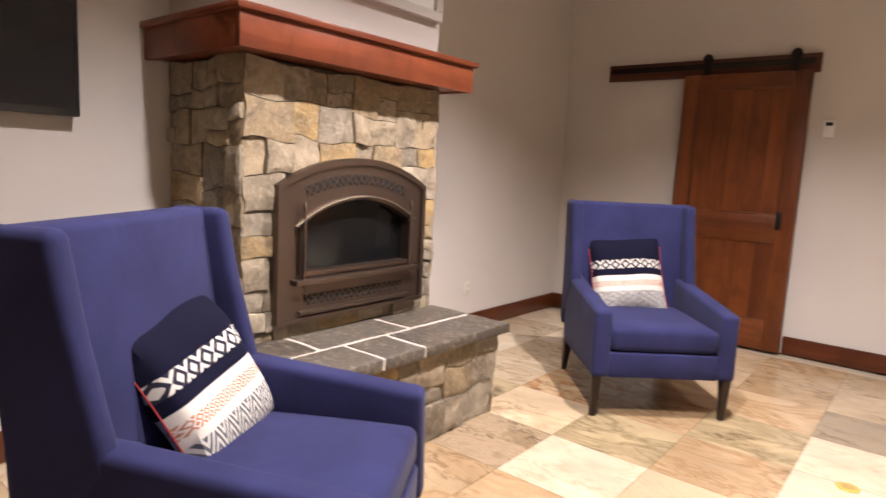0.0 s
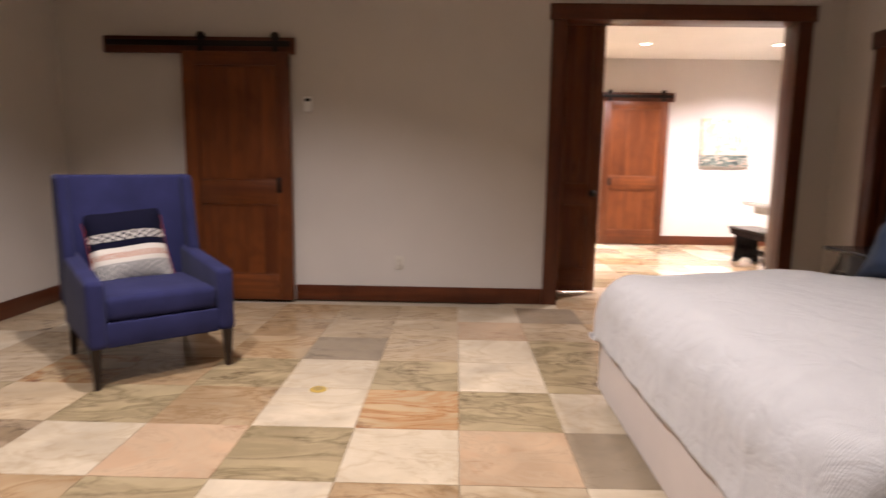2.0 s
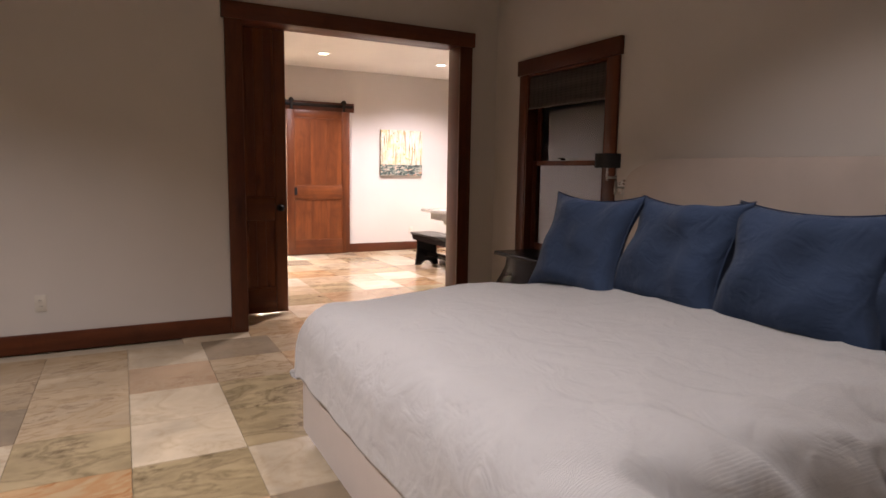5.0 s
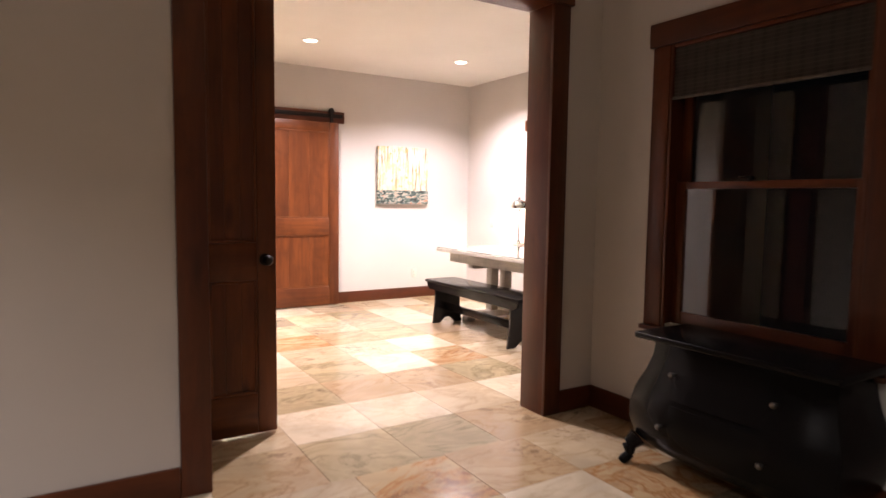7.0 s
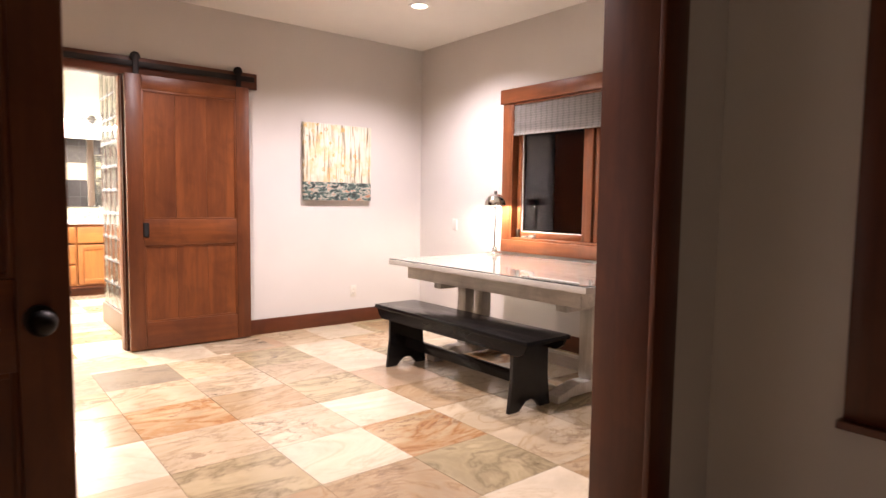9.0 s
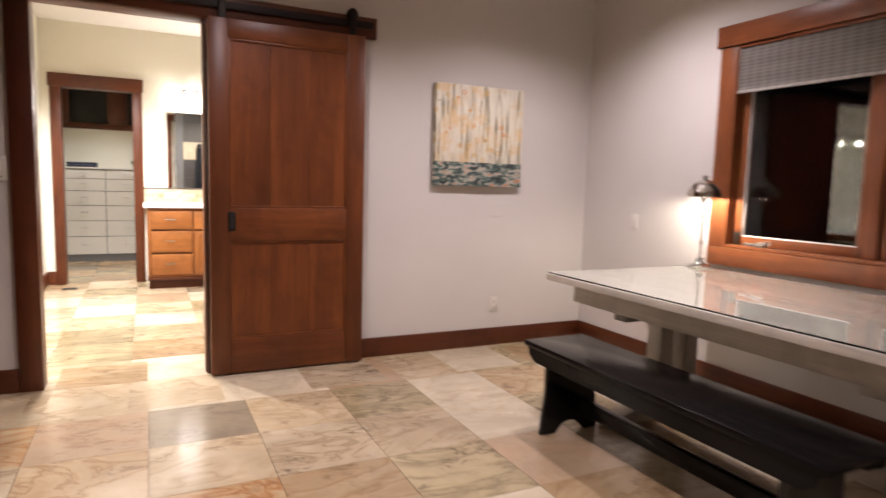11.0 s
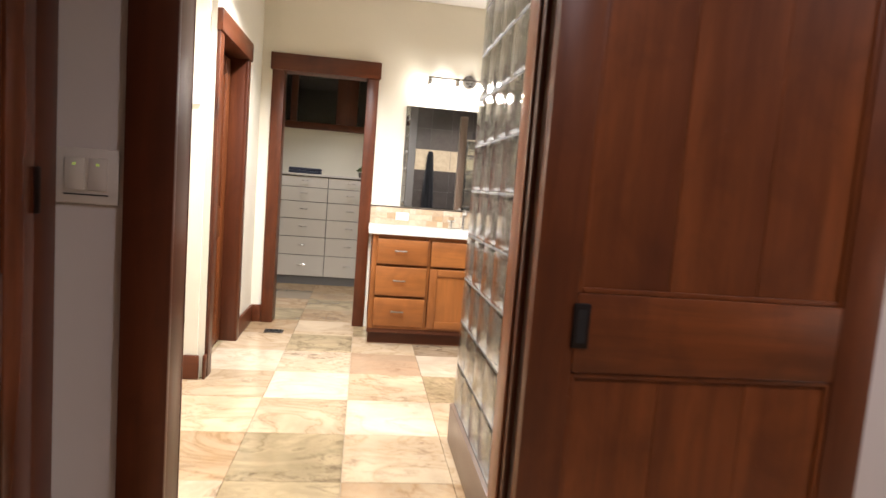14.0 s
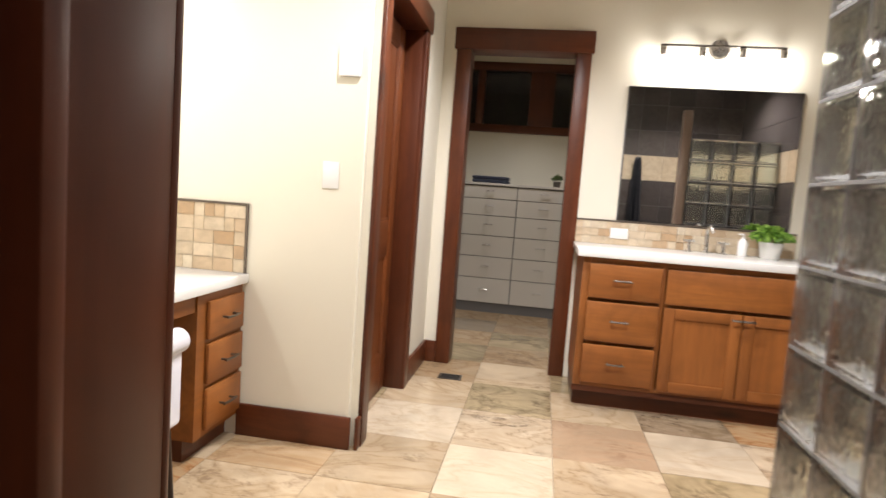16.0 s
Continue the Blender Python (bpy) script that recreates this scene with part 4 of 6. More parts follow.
for s in (-1, 1):
    bm = bmesh.new()
    pts = [(NCX - 0.40, NCY + s * 0.43, 0.13, 0.045), (NCX - 0.43, NCY + s * 0.455, 0.09, 0.034), (NCX - 0.425, NCY + s * 0.45, 0.045, 0.022), (NCX - 0.45, NCY + s * 0.47, 0.014, 0.026), (NCX - 0.46, NCY + s * 0.475, 0.0, 0.02)]
    for p, q in zip(pts, pts[1:]):
        rod(bm, p[:3], q[:3], p[3], q[3], n=12)
    part("leg", bm, M_BLACK, ns)
    part("leg", boxed(NCX - 0.06, NCX - 0.01, NCY + s * 0.41 - 0.025, NCY + s * 0.41 + 0.025, 0, 0.11, bevel=0.006), M_BLACK, ns)

# ---- bedroom window ----
def woven_shade(name, label, axis_pose, w, h, colour, folds=0):
    """x across from 0, top at z = 0, front to -y."""
    m = mat(name + " weave", colour, 0.9)
    n = Nodes(m)
    v = n.coords()
    sep = n.add("ShaderNodeSeparateXYZ")
    n.link(v, sep.inputs[0])
    waves = []
    for axis, pitch in (("X", 0.060), ("Z", 0.020)):
        k = n.add("ShaderNodeMath")
        k.operation = "MULTIPLY"
        k.inputs[1].default_value = 2 * math.pi / pitch
        n.link(sep.outputs[axis], k.inputs[0])
        s = n.add("ShaderNodeMath")
        s.operation = "SINE"
        n.link(k.outputs[0], s.inputs[0])
        waves.append(s.outputs[0])
    light = tuple(min(1, c * 1.45) for c in colour)
    dark = tuple(c * 0.6 for c in colour)
    c = n.mix(n.ramp(waves[0], (0.2, (0, 0, 0)), (0.8, (0.75, 0.75, 0.75))), colour, dark)
    c = n.mix(n.ramp(waves[1], (0.3, (0, 0, 0)), (0.9, (0.6, 0.6, 0.6))), c, light)
    c = n.mix(0.2, c, n.ramp(n.noise(v, 260, 3), (0.3, dark), (0.7, light)))
    n.colour(c)
    n.bump(n.noise(v, 300, 3), 0.5, 0.002)
    t = thing(name, label, "window shade", axis_pose)
    bm = bmesh.new()
    grid = []
    for i in range(41):
        row = []
        for j in range(13):
            x, z = w * i / 40, -h * j / 12
            row.append(bm.verts.new((x, 0.003 * math.sin(j * 1.4) + 0.003 * noise.noise((x * 6, z * 9, 1)), z)))
        grid.append(row)
    for i in range(40):
        for j in range(12):
            bm.faces.new((grid[i][j], grid[i + 1][j], grid[i + 1][j + 1], grid[i][j + 1]))
    bmesh.ops.solidify(bm, geom=bm.faces[:], thickness=0.006)
    part("cloth", bm, m, t)
    part("head_rail", boxed(0, w, 0.008, 0.035, -0.045, 0, bevel=0.004), m, t)
    part("hem_bar", boxed(0, w, -0.009, 0.010, -h - 0.012, -h + 0.006, bevel=0.004), m, t)
    return t


win = thing("window_1", "dark stained double hung sash window, night outside", "window", None, "", "structure")


def ybox(nm, x0, x1, y0, y1, z0, z1, parent, m=None, bev=0.004, label=""):
    return part(nm, boxed(x0, x1, y0, y1, z0, z1, bevel=bev), m or (M_TRIMY if (y1 - y0) > (z1 - z0) else M_TRIM), parent, label)


for y0, y1 in ((BWY0 - 0.11, BWY0), (BWY1, BWY1 + 0.11)):
    ybox("side_casing", XR - 0.022, XR, y0, y1, BWZ0 - 0.02, BWZ1, win)
ybox("head_casing", XR - 0.035, XR, BWY0 - 0.13, BWY1 + 0.13, BWZ1, BWZ1 + 0.125, win)
ybox("sill", XR - 0.05, XR + 0.09, BWY0 - 0.12, BWY1 + 0.12, BWZ0 - 0.045, BWZ0 - 0.02, win)
for y0, y1 in ((BWY0, BWY0 + 0.02), (BWY1 - 0.02, BWY1)):
    ybox("jamb", XR - 0.018, XR + 0.14, y0, y1, BWZ0 - 0.02, BWZ1, win)
ybox("head_jamb", XR - 0.018, XR + 0.14, BWY0 + 0.02, BWY1 - 0.02, BWZ1 - 0.02, BWZ1, win)
MEET = 1.375
for x0, z0, z1 in ((XR + 0.05, BWZ0, MEET + 0.02), (XR + 0.085, MEET - 0.02, BWZ1 - 0.02)):
    sash = part("sash", boxed(x0, x0 + 0.03, BWY0 + 0.02, BWY0 + 0.075, z0, z1, bevel=0.003), M_TRIM, win)
    ybox("stile", x0, x0 + 0.03, BWY1 - 0.075, BWY1 - 0.02, z0, z1, sash)
    ybox("rail", x0, x0 + 0.03, BWY0 + 0.076, BWY1 - 0.076, z0, z0 + (0.07 if z0 < 1 else 0.038), sash)
    ybox("rail", x0, x0 + 0.03, BWY0 + 0.076, BWY1 - 0.076, z1 - 0.038, z1, sash)
    g = part("pane", boxed(x0 + 0.012, x0 + 0.018, BWY0 + 0.07, BWY1 - 0.07, z0 + 0.03, z1 - 0.03), M_GLASS, sash, "dark reflecting glass", smooth=False)
    g.visible_shadow = False
bm = bmesh.new()
rod(bm, (XR + 0.04, 4.45, MEET + 0.022), (XR + 0.04, 4.45, MEET + 0.034), 0.02)
box(bm, XR + 0.03, XR + 0.05, 4.44, 4.51, MEET + 0.034, MEET + 0.042, bevel=0.003)
part("sash_lock", bm, M_IRON, win, "black sash lock")
woven_shade("roller_shade", "grey brown woven shade drawn up over the sash window", pose(XR - 0.006, BWY1 - 0.012, BWZ1 - 0.025, 0, 0, -90), BWY1 - BWY0 - 0.024, 0.255, (0.085, 0.07, 0.06))

# ---- bedside sconce ----
sc = thing("wall_sconce", "swing-arm wall lamp with a dark drum shade, off", "wall lamp")
SCY = 3.69
bm = bmesh.new()
rod(bm, (XR - 0.001, SCY, 1.20), (XR - 0.022, SCY, 1.20), 0.062, 0.058, n=28)
part("wall_plate", bm, M_NICKEL, sc)
bm = bmesh.new()
for a, q in (((XR - 0.02, SCY, 1.20), (XR - 0.10, SCY, 1.20)), ((XR - 0.10, SCY, 1.16), (XR - 0.10, SCY, 1.29)), ((XR - 0.10, SCY, 1.27), (XR - 0.21, SCY - 0.03, 1.27)), ((XR - 0.21, SCY - 0.03, 1.25), (XR - 0.21, SCY - 0.03, 1.345))):
    rod(bm, a, q, 0.008)
part("arm", bm, M_NICKEL, sc)
bm = bmesh.new()
lathe(bm, [(0.070, 0), (0.085, 0), (0.085, 0.095), (0.070, 0.095)], 28, (XR - 0.21, SCY - 0.03, 1.335))
part("shade", bm, mat("black lampshade", (0.018, 0.016, 0.015), 0.8), sc, "dark drum shade")


# ---- study ----
bath_doorway = casing("casing_bath_doorway", "stained wood casing of the bathroom doorway", "x", RY1, -1, D2L, D2R, D2H, 0.115, 0.10, jamb=RY1B - RY1 + 0.012, sides=(True, False), ears=-0.11)
casing("casing_bath_inner", "stained wood casing on the bathroom side", "x", RY1B + 0.01, 1, D2L, D2R, D2H, 0.08, 0.12, depth=0.012)
bd = panel_door("barn_door", 0.965, 2.15, "knotty reddish brown sliding barn door, pushed open", "door", pose(2.615, 9.585, 0.012), planks=3, lock=(0.83, 1.035), foot=0.215)
part("pull", boxed(0.105, 0.150, -0.007, 0.002, 0.895, 1.01, bevel=0.004), M_IRON, bd, "black recessed pull")
part("pull_well", boxed(0.115, 0.140, -0.0085, -0.006, 0.910, 0.995), M_SLOT, bd)
rail_track("barn_door_track", "dark wooden track board above the study barn door", 1.62, 3.675, 9.645, 2.165, 0.135, (2.70, 3.50))
baseboard("stained wood baseboard round the study", [
    ("x", RY1, -1, RX0 + 0.019, D2L - 0.117), ("x", RY1, -1, D2R + 0.02, RX1 - 0.019), ("y", RX1, -1, Y1B, RY1), ("y", RX0, 1, 6.02, 7.99)])
# double doors in the west wall
M_DBL = wood("red brown varnished door", (0.135, 0.038, 0.014), (0.068, 0.019, 0.008), 0.20)
M_DBLY = wood("red brown varnished rail", (0.135, 0.038, 0.014), (0.068, 0.019, 0.008), 0.20, "X")
for y, s in ((8.83, 1), (8.13, -1)):
    d = panel_door("closet_door", 0.695, 2.28, "glossy red brown panelled double door leaf, closed", "door", pose(RX0 + 0.045, y + 0.002, 0.010, 0, 0, 90), planks=4, group="study double doors", mats=(M_DBL, M_DBLY), stile=0.11, lock=(0.80, 1.04))
    a = 0.05 if s > 0 else 0.645
    bm = boxed(a - 0.026, a + 0.026, -0.010, 0.0, 0.93, 1.02, bevel=0.008)
    part("escutcheon", bm, M_IRON, d, "black iron back plate")
    bm = bmesh.new()
    rod(bm, (a, -0.055, 0.975), (a, 0.0, 0.975), 0.012)
    pts = [(a, -0.052, 0.975), (a + s * 0.05, -0.056, 0.982), (a + s * 0.095, -0.056, 0.968), (a + s * 0.125, -0.052, 0.985)]
    for p, q in zip(pts, pts[1:]):
        rod(bm, p, q, 0.010, 0.008, n=10)
    part("lever", bm, M_IRON, d, "black wavy lever handle")
    if s > 0:
        for z in (0.28, 1.20, 2.02):
            part("hinge", boxed(0.688, 0.705, -0.008, 0.01, z - 0.05, z + 0.05, bevel=0.003), M_IRON, d)
casing("casing_double_door", "stained wood casing round the double doors", "y", RX0, 1, 8.13, 9.53, 2.31, 0.10, 0.12, depth=0.04)
sw = thing("light_switch", "cream double rocker switch plate with two green lights", "light switch", pose(1.530, RY1, 1.243))
part("plate", boxed(-0.073, 0.073, -0.007, 0, -0.066, 0.066, bevel=0.004), M_PLATE, sw)
M_GREEN = mat("green indicator", (0.3, 0.6, 0.1), 0.4)
M_GREEN.node_tree.nodes["Principled BSDF"].inputs["Emission Color"].default_value = (0.55, 0.9, 0.12, 1)
M_GREEN.node_tree.nodes["Principled BSDF"].inputs["Emission Strength"].default_value = 2.0
for x in (-0.026, 0.026):
    r = part("rocker", boxed(x - 0.022, x + 0.022, -0.010, -0.006, -0.034, 0.044, bevel=0.003), M_PLATE, sw)
    part("indicator", boxed(x - 0.003, x + 0.003, -0.0115, -0.0095, 0.026, 0.030), M_GREEN, r, "tiny green light")
part("groove", boxed(-0.05, 0.05, -0.0078, -0.0066, -0.045, -0.042), M_SLOT, sw)
wall_plate("outlet", "ivory wall outlet above the study baseboard", pose(4.668, RY1, 0.316))
wall_plate("cover_plate", "painted blank cover plate on the study wall", pose(4.666, RY1, 1.0), 0.07, 0.010, "cover plate", M_WALL)
wall_plate("cover_plate", "painted cover plate on the window wall", pose(RX1, 9.11, 0.99, 0, 0, 90) @ pose(0, 0, 0, 0, 0, 180), 0.07, 0.115, "cover plate", M_WALL)
wall_plate("outlet", "double ivory outlet plate under the table", pose(RX1, 6.98, 0.27, 0, 0, -90), 0.12, 0.115)
wall_plate("outlet", "ivory outlet on the window wall", pose(RX1, 8.9, 0.30, 0, 0, -90))


# painting
def painting_mat():
    m = mat("mixed media birch painting", (0.6, 0.5, 0.4), 0.55)
    n = Nodes(m)
    v = n.coords()
    sep = n.add("ShaderNodeSeparateXYZ")
    n.link(v, sep.inputs[0])
    streak = n.noise(n.coords((42, 1, 2.6)), 1.0, 5, 0.6, 0.4)
    c = n.ramp(streak, (0.30, (0.10, 0.085, 0.06)), (0.40, (0.30, 0.25, 0.16)), (0.47, (0.62, 0.57, 0.44)), (0.60, (0.70, 0.66, 0.54)), (0.72, (0.36, 0.34, 0.27)))
    tint = n.noise(v, 7, 3, 0.6)
    c = n.mix(n.ramp(tint, (0.50, (0, 0, 0)), (0.66, (0.55, 0.55, 0.55))), c, (0.66, 0.38, 0.10))
    vor = n.add("ShaderNodeTexVoronoi", Scale=12.0, Randomness=1.0)
    n.link(v, vor.inputs["Vector"])
    rings = n.ramp(vor.outputs["Distance"], (0.0, (1, 1, 1)), (0.10, (1, 1, 1)), (0.12, (0, 0, 0)), (0.17, (0, 0, 0)), (0.19, (1, 1, 1)), (0.23, (1, 1, 1)), (0.25, (0, 0, 0)))
    pick = n.ramp(n.noise(v, 5.0, 1), (0.30, (0, 0, 0)), (0.42, (0.95, 0.95, 0.95)))
    gate = n.mix(1.0, rings, pick, "MULTIPLY")
    hue = n.ramp(vor.outputs["Color"], (0.25, (0.62, 0.14, 0.06)), (0.5, (0.60, 0.34, 0.04)), (0.75, (0.24, 0.25, 0.12)))
    c = n.mix(gate, c, hue)
    ink = n.noise(n.coords((14, 1, 30)), 1.0, 4, 0.6, 0.8)
    band = n.ramp(ink, (0.40, (0.025, 0.03, 0.03)), (0.50, (0.10, 0.16, 0.14)), (0.58, (0.52, 0.50, 0.42)), (0.66, (0.50, 0.20, 0.10)))
    low = n.add("ShaderNodeMath")
    low.operation = "LESS_THAN"
    low.inputs[1].default_value = 0.172
    n.link(sep.outputs["Z"], low.inputs[0])
    n.colour(n.mix(low.outputs[0], c, band))
    n.bump(n.noise(v, 60, 5), 0.5, 0.003)
    return m


pic = thing("painting", "abstract birch tree canvas in cream, orange and teal", "painting", pose(4.482, RY1, 1.217))
part("canvas", boxed(-0.362, 0.362, -0.045, -0.004, 0, 0.72, bevel=0.004), painting_mat(), pic)
part("stretcher", boxed(-0.34, 0.34, -0.004, 0.0, 0.02, 0.70), M_TRIMX, pic)

# study window
M_WIN = wood("honey red window wood", (0.27, 0.085, 0.028), (0.17, 0.05, 0.018), 0.30)
M_WINY = wood("honey red window wood along y", (0.27, 0.085, 0.028), (0.17, 0.05, 0.018), 0.30, "Y")
# right jamb given lighter wood: the bathroom light on it, put into colour
part("jamb_liner", boxed(D2R - 0.008, D2R, RY1 + 0.012, RY1B + 0.012, 0.0, D2H - 0.002, bevel=0.001), M_WIN, bath_doorway, "jamb board with the bathroom light put into its lighter colour")
w2 = thing("window_2", "wide reddish wooden casement window, night outside", "window", None, "", "structure")


def wbox(nm, x0, x1, y0, y1, z0, z1, parent=w2, label=""):
    return part(nm, boxed(x0, x1, y0, y1, z0, z1, bevel=0.004), M_WINY if (y1 - y0) > (z1 - z0) else M_WIN, parent, label)


for y0, y1 in ((W2Y0 - 0.105, W2Y0), (W2Y1, W2Y1 + 0.105)):
    wbox("side_casing", RX1 - 0.022, RX1, y0, y1, W2Z0, W2Z1)
wbox("head_casing", RX1 - 0.036, RX1, W2Y0 - 0.13, W2Y1 + 0.13, W2Z1, W2Z1 + 0.125)
wbox("apron_casing", RX1 - 0.026, RX1, W2Y0 - 0.105, W2Y1 + 0.105, W2Z0 - 0.11, W2Z0)
for y0, y1 in ((W2Y0, W2Y0 + 0.02), (W2Y1 - 0.02, W2Y1)):
    wbox("jamb", RX1 - 0.018, RX1 + 0.14, y0, y1, W2Z0, W2Z1)
wbox("head_jamb", RX1 - 0.018, RX1 + 0.14, W2Y0 + 0.02, W2Y1 - 0.02, W2Z1 - 0.02, W2Z1)
wbox("sill", RX1 - 0.018, RX1 + 0.14, W2Y0 + 0.02, W2Y1 - 0.02, W2Z0, W2Z0 + 0.022)
CM = 7.485
wbox("mullion", RX1 + 0.03, RX1 + 0.13, CM - 0.030, CM + 0.030, W2Z0 + 0.022, W2Z1 - 0.02)
for y0, y1 in ((W2Y0 + 0.02, CM - 0.030), (CM + 0.030, W2Y1 - 0.02)):
    s = wbox("sash", RX1 + 0.05, RX1 + 0.10, y0, y0 + 0.05, W2Z0 + 0.022, W2Z1 - 0.02)
    wbox("stile", RX1 + 0.05, RX1 + 0.10, y1 - 0.05, y1, W2Z0 + 0.022, W2Z1 - 0.02, s)
    for z0, z1 in ((W2Z0 + 0.022, W2Z0 + 0.075), (W2Z1 - 0.07, W2Z1 - 0.02)):
        wbox("rail", RX1 + 0.05, RX1 + 0.10, y0 + 0.051, y1 - 0.051, z0, z1, s)
    g = part("pane", boxed(RX1 + 0.072, RX1 + 0.078, y0 + 0.045, y1 - 0.045, W2Z0 + 0.07, W2Z1 - 0.065), M_GLASS, s, "dark reflecting glass", smooth=False)
    g.visible_shadow = False
    for a, c, u, v2 in ((y0 + 0.05, y0 + 0.056, W2Z0 + 0.075, W2Z1 - 0.07), (y1 - 0.056, y1 - 0.05, W2Z0 + 0.075, W2Z1 - 0.07), (y0 + 0.056, y1 - 0.056, W2Z0 + 0.075, W2Z0 + 0.081)):
        part("glazing_bead", boxed(RX1 + 0.062, RX1 + 0.072, a, c, u, v2), M_WHITEP, s, "pale glazing bead", smooth=False)
woven_shade("roman_shade", "grey woven shade drawn up over the study window", pose(RX1 - 0.005, W2Y1 - 0.022, W2Z1 - 0.02, 0, 0, -90), W2Y1 - W2Y0 - 0.044, 0.255, (0.30, 0.27, 0.245))
cr = thing("window_crank", "dark metal casement crank handle on the sill", "window crank")
bm = boxed(RX1 - 0.005, RX1 + 0.04, 8.05, 8.19, W2Z0 + 0.0225, W2Z0 + 0.042, bevel=0.006)
part("housing", bm, M_NICKEL, cr)
bm = bmesh.new()
rod(bm, (RX1 + 0.01, 8.12, W2Z0 + 0.04), (RX1 - 0.005, 8.02, W2Z0 + 0.055), 0.007)
rod(bm, (RX1 - 0.005, 8.02, W2Z0 + 0.055), (RX1 - 0.03, 8.0, W2Z0 + 0.05), 0.010)
part("lever", bm, M_NICKEL, cr)
bm = boxed(RX1 + 0.02, RX1 + 0.045, 8.25, 8.275, W2Z0 + 0.0225, W2Z0 + 0.10, bevel=0.005)
solid("sash_latch", bm, M_PEWTER, "dark metal sash latch beside the casement", "window latch")

# trestle table
M_TABLE = wood("distressed cream paint", (0.60, 0.55, 0.47), (0.50, 0.45, 0.38), 0.5, "Y", knots=False)
TX0, TX1, TY0, TY1, TZ = 4.245, 5.36, 6.485, 8.42, 0.765
tb = thing("trestle_table", "distressed cream trestle table along the window wall", "table")
for i in range(5):
    w = (TX1 - TX0) / 5
    part("plank", boxed(TX0 + i * w + 0.0008, TX0 + (i + 1) * w - 0.0008, TY0, TY1, TZ - 0.045, TZ - 0.008, bevel=0.004), M_TABLE, tb)
for x in (TX0 + 0.10, TX1 - 0.13):
    part("apron", boxed(x, x + 0.03, TY0 + 0.12, TY1 - 0.12, TZ - 0.15, TZ - 0.046, bevel=0.004), M_TABLE, tb)
for y in (TY0 + 0.12, TY1 - 0.15):
    part("apron", boxed(TX0 + 0.131, TX1 - 0.131, y, y + 0.03, TZ - 0.15, TZ - 0.046, bevel=0.004), M_TABLE, tb)
M_TLEG = wood("distressed cream post", (0.60, 0.55, 0.47), (0.42, 0.37, 0.30), 0.5, "Z", knots=False)
for y in (6.82, 8.04):
    for dx in (-0.115, 0.065):
        part("post", boxed(4.80 + dx, 4.80 + dx + 0.095, y - 0.05, y + 0.05, 0.095, TZ - 0.151, bevel=0.008), M_TLEG, tb)
    part("foot", swept([(4.38, 0.0), (4.46, 0.0), (4.50, 0.02), (5.10, 0.02), (5.14, 0.0), (5.22, 0.0), (5.22, 0.045), (5.02, 0.095), (4.58, 0.095), (4.38, 0.045)], -0.05, 0.05, 0.006, 2), M_TLEG, tb, at=Matrix(((0, 1, 0, 0), (1, 0, 0, y), (0, 0, 1, 0), (0, 0, 0, 1))))
    part("bearer", boxed(4.44, 5.16, y - 0.045, y + 0.045, TZ - 0.21, TZ - 0.152, bevel=0.006), M_TLEG, tb)
part("stretcher", boxed(4.76, 4.84, 6.91, 7.97, 0.11, 0.19, bevel=0.006), M_TABLE, tb)
gt = boxed(TX0 + 0.004, TX1 - 0.004, TY0 + 0.004, TY1 - 0.004, TZ - 0.0075, TZ, bevel=0.002)
M_TOPGLASS = mat("clear table glass", (0.93, 0.975, 0.955), 0.02)
M_TOPGLASS.node_tree.nodes["Principled BSDF"].inputs["Transmission Weight"].default_value = 1.0
o = solid("glass_top", gt, M_TOPGLASS, "clear glass sheet covering the cream table top", "glass sheet", smooth=False)
o.visible_shadow = False

# bench
bn = thing("bench", "long black painted wooden bench beside the table", "bench")
EX0, EX1, EY0, EY1, EZ = 4.0, 4.37, 6.68, 8.24, 0.45
part("seat", boxed(EX0, EX1, EY0, EY1, EZ - 0.03, EZ, bevel=0.007), M_BENCH, bn)
for x in (EX0 + 0.012, EX1 - 0.034):
    part("apron", prism(bmesh.new(), [(EY0 + 0.02, EZ - 0.031), (EY1 - 0.02, EZ - 0.031), (EY1 - 0.035, EZ - 0.07), (EY1 - 0.08, EZ - 0.10), (EY0 + 0.08, EZ - 0.10), (EY0 + 0.035, EZ - 0.07)], "x", x, x + 0.022), M_BENCH, bn, smooth=False)
M_BENCHZ = wood("black painted upright", (0.009, 0.008, 0.008), (0.005, 0.005, 0.005), 0.2, "Z", knots=False)
for y in (EY0 + 0.14, EY1 - 0.165):
    out = [(EX0 + 0.012, 0), (EX0 + 0.095, 0), (EX0 + 0.115, 0.022), (4.150, 0.052), (4.185, 0.058), (4.220, 0.052), (EX1 - 0.115, 0.022), (EX1 - 0.095, 0)]
    out += [(EX1 - 0.012, 0), (EX1 - 0.036, 0.20), (EX1 - 0.036, EZ - 0.031), (EX0 + 0.036, EZ - 0.031), (EX0 + 0.036, 0.20)]
    part("leg_board", prism(bmesh.new(), out, "y", y, y + 0.026), M_BENCHZ, bn, smooth=False)
part("stretcher", boxed(4.165, 4.205, EY0 + 0.167, EY1 - 0.166, 0.13, 0.20, bevel=0.004), M_BENCH, bn)

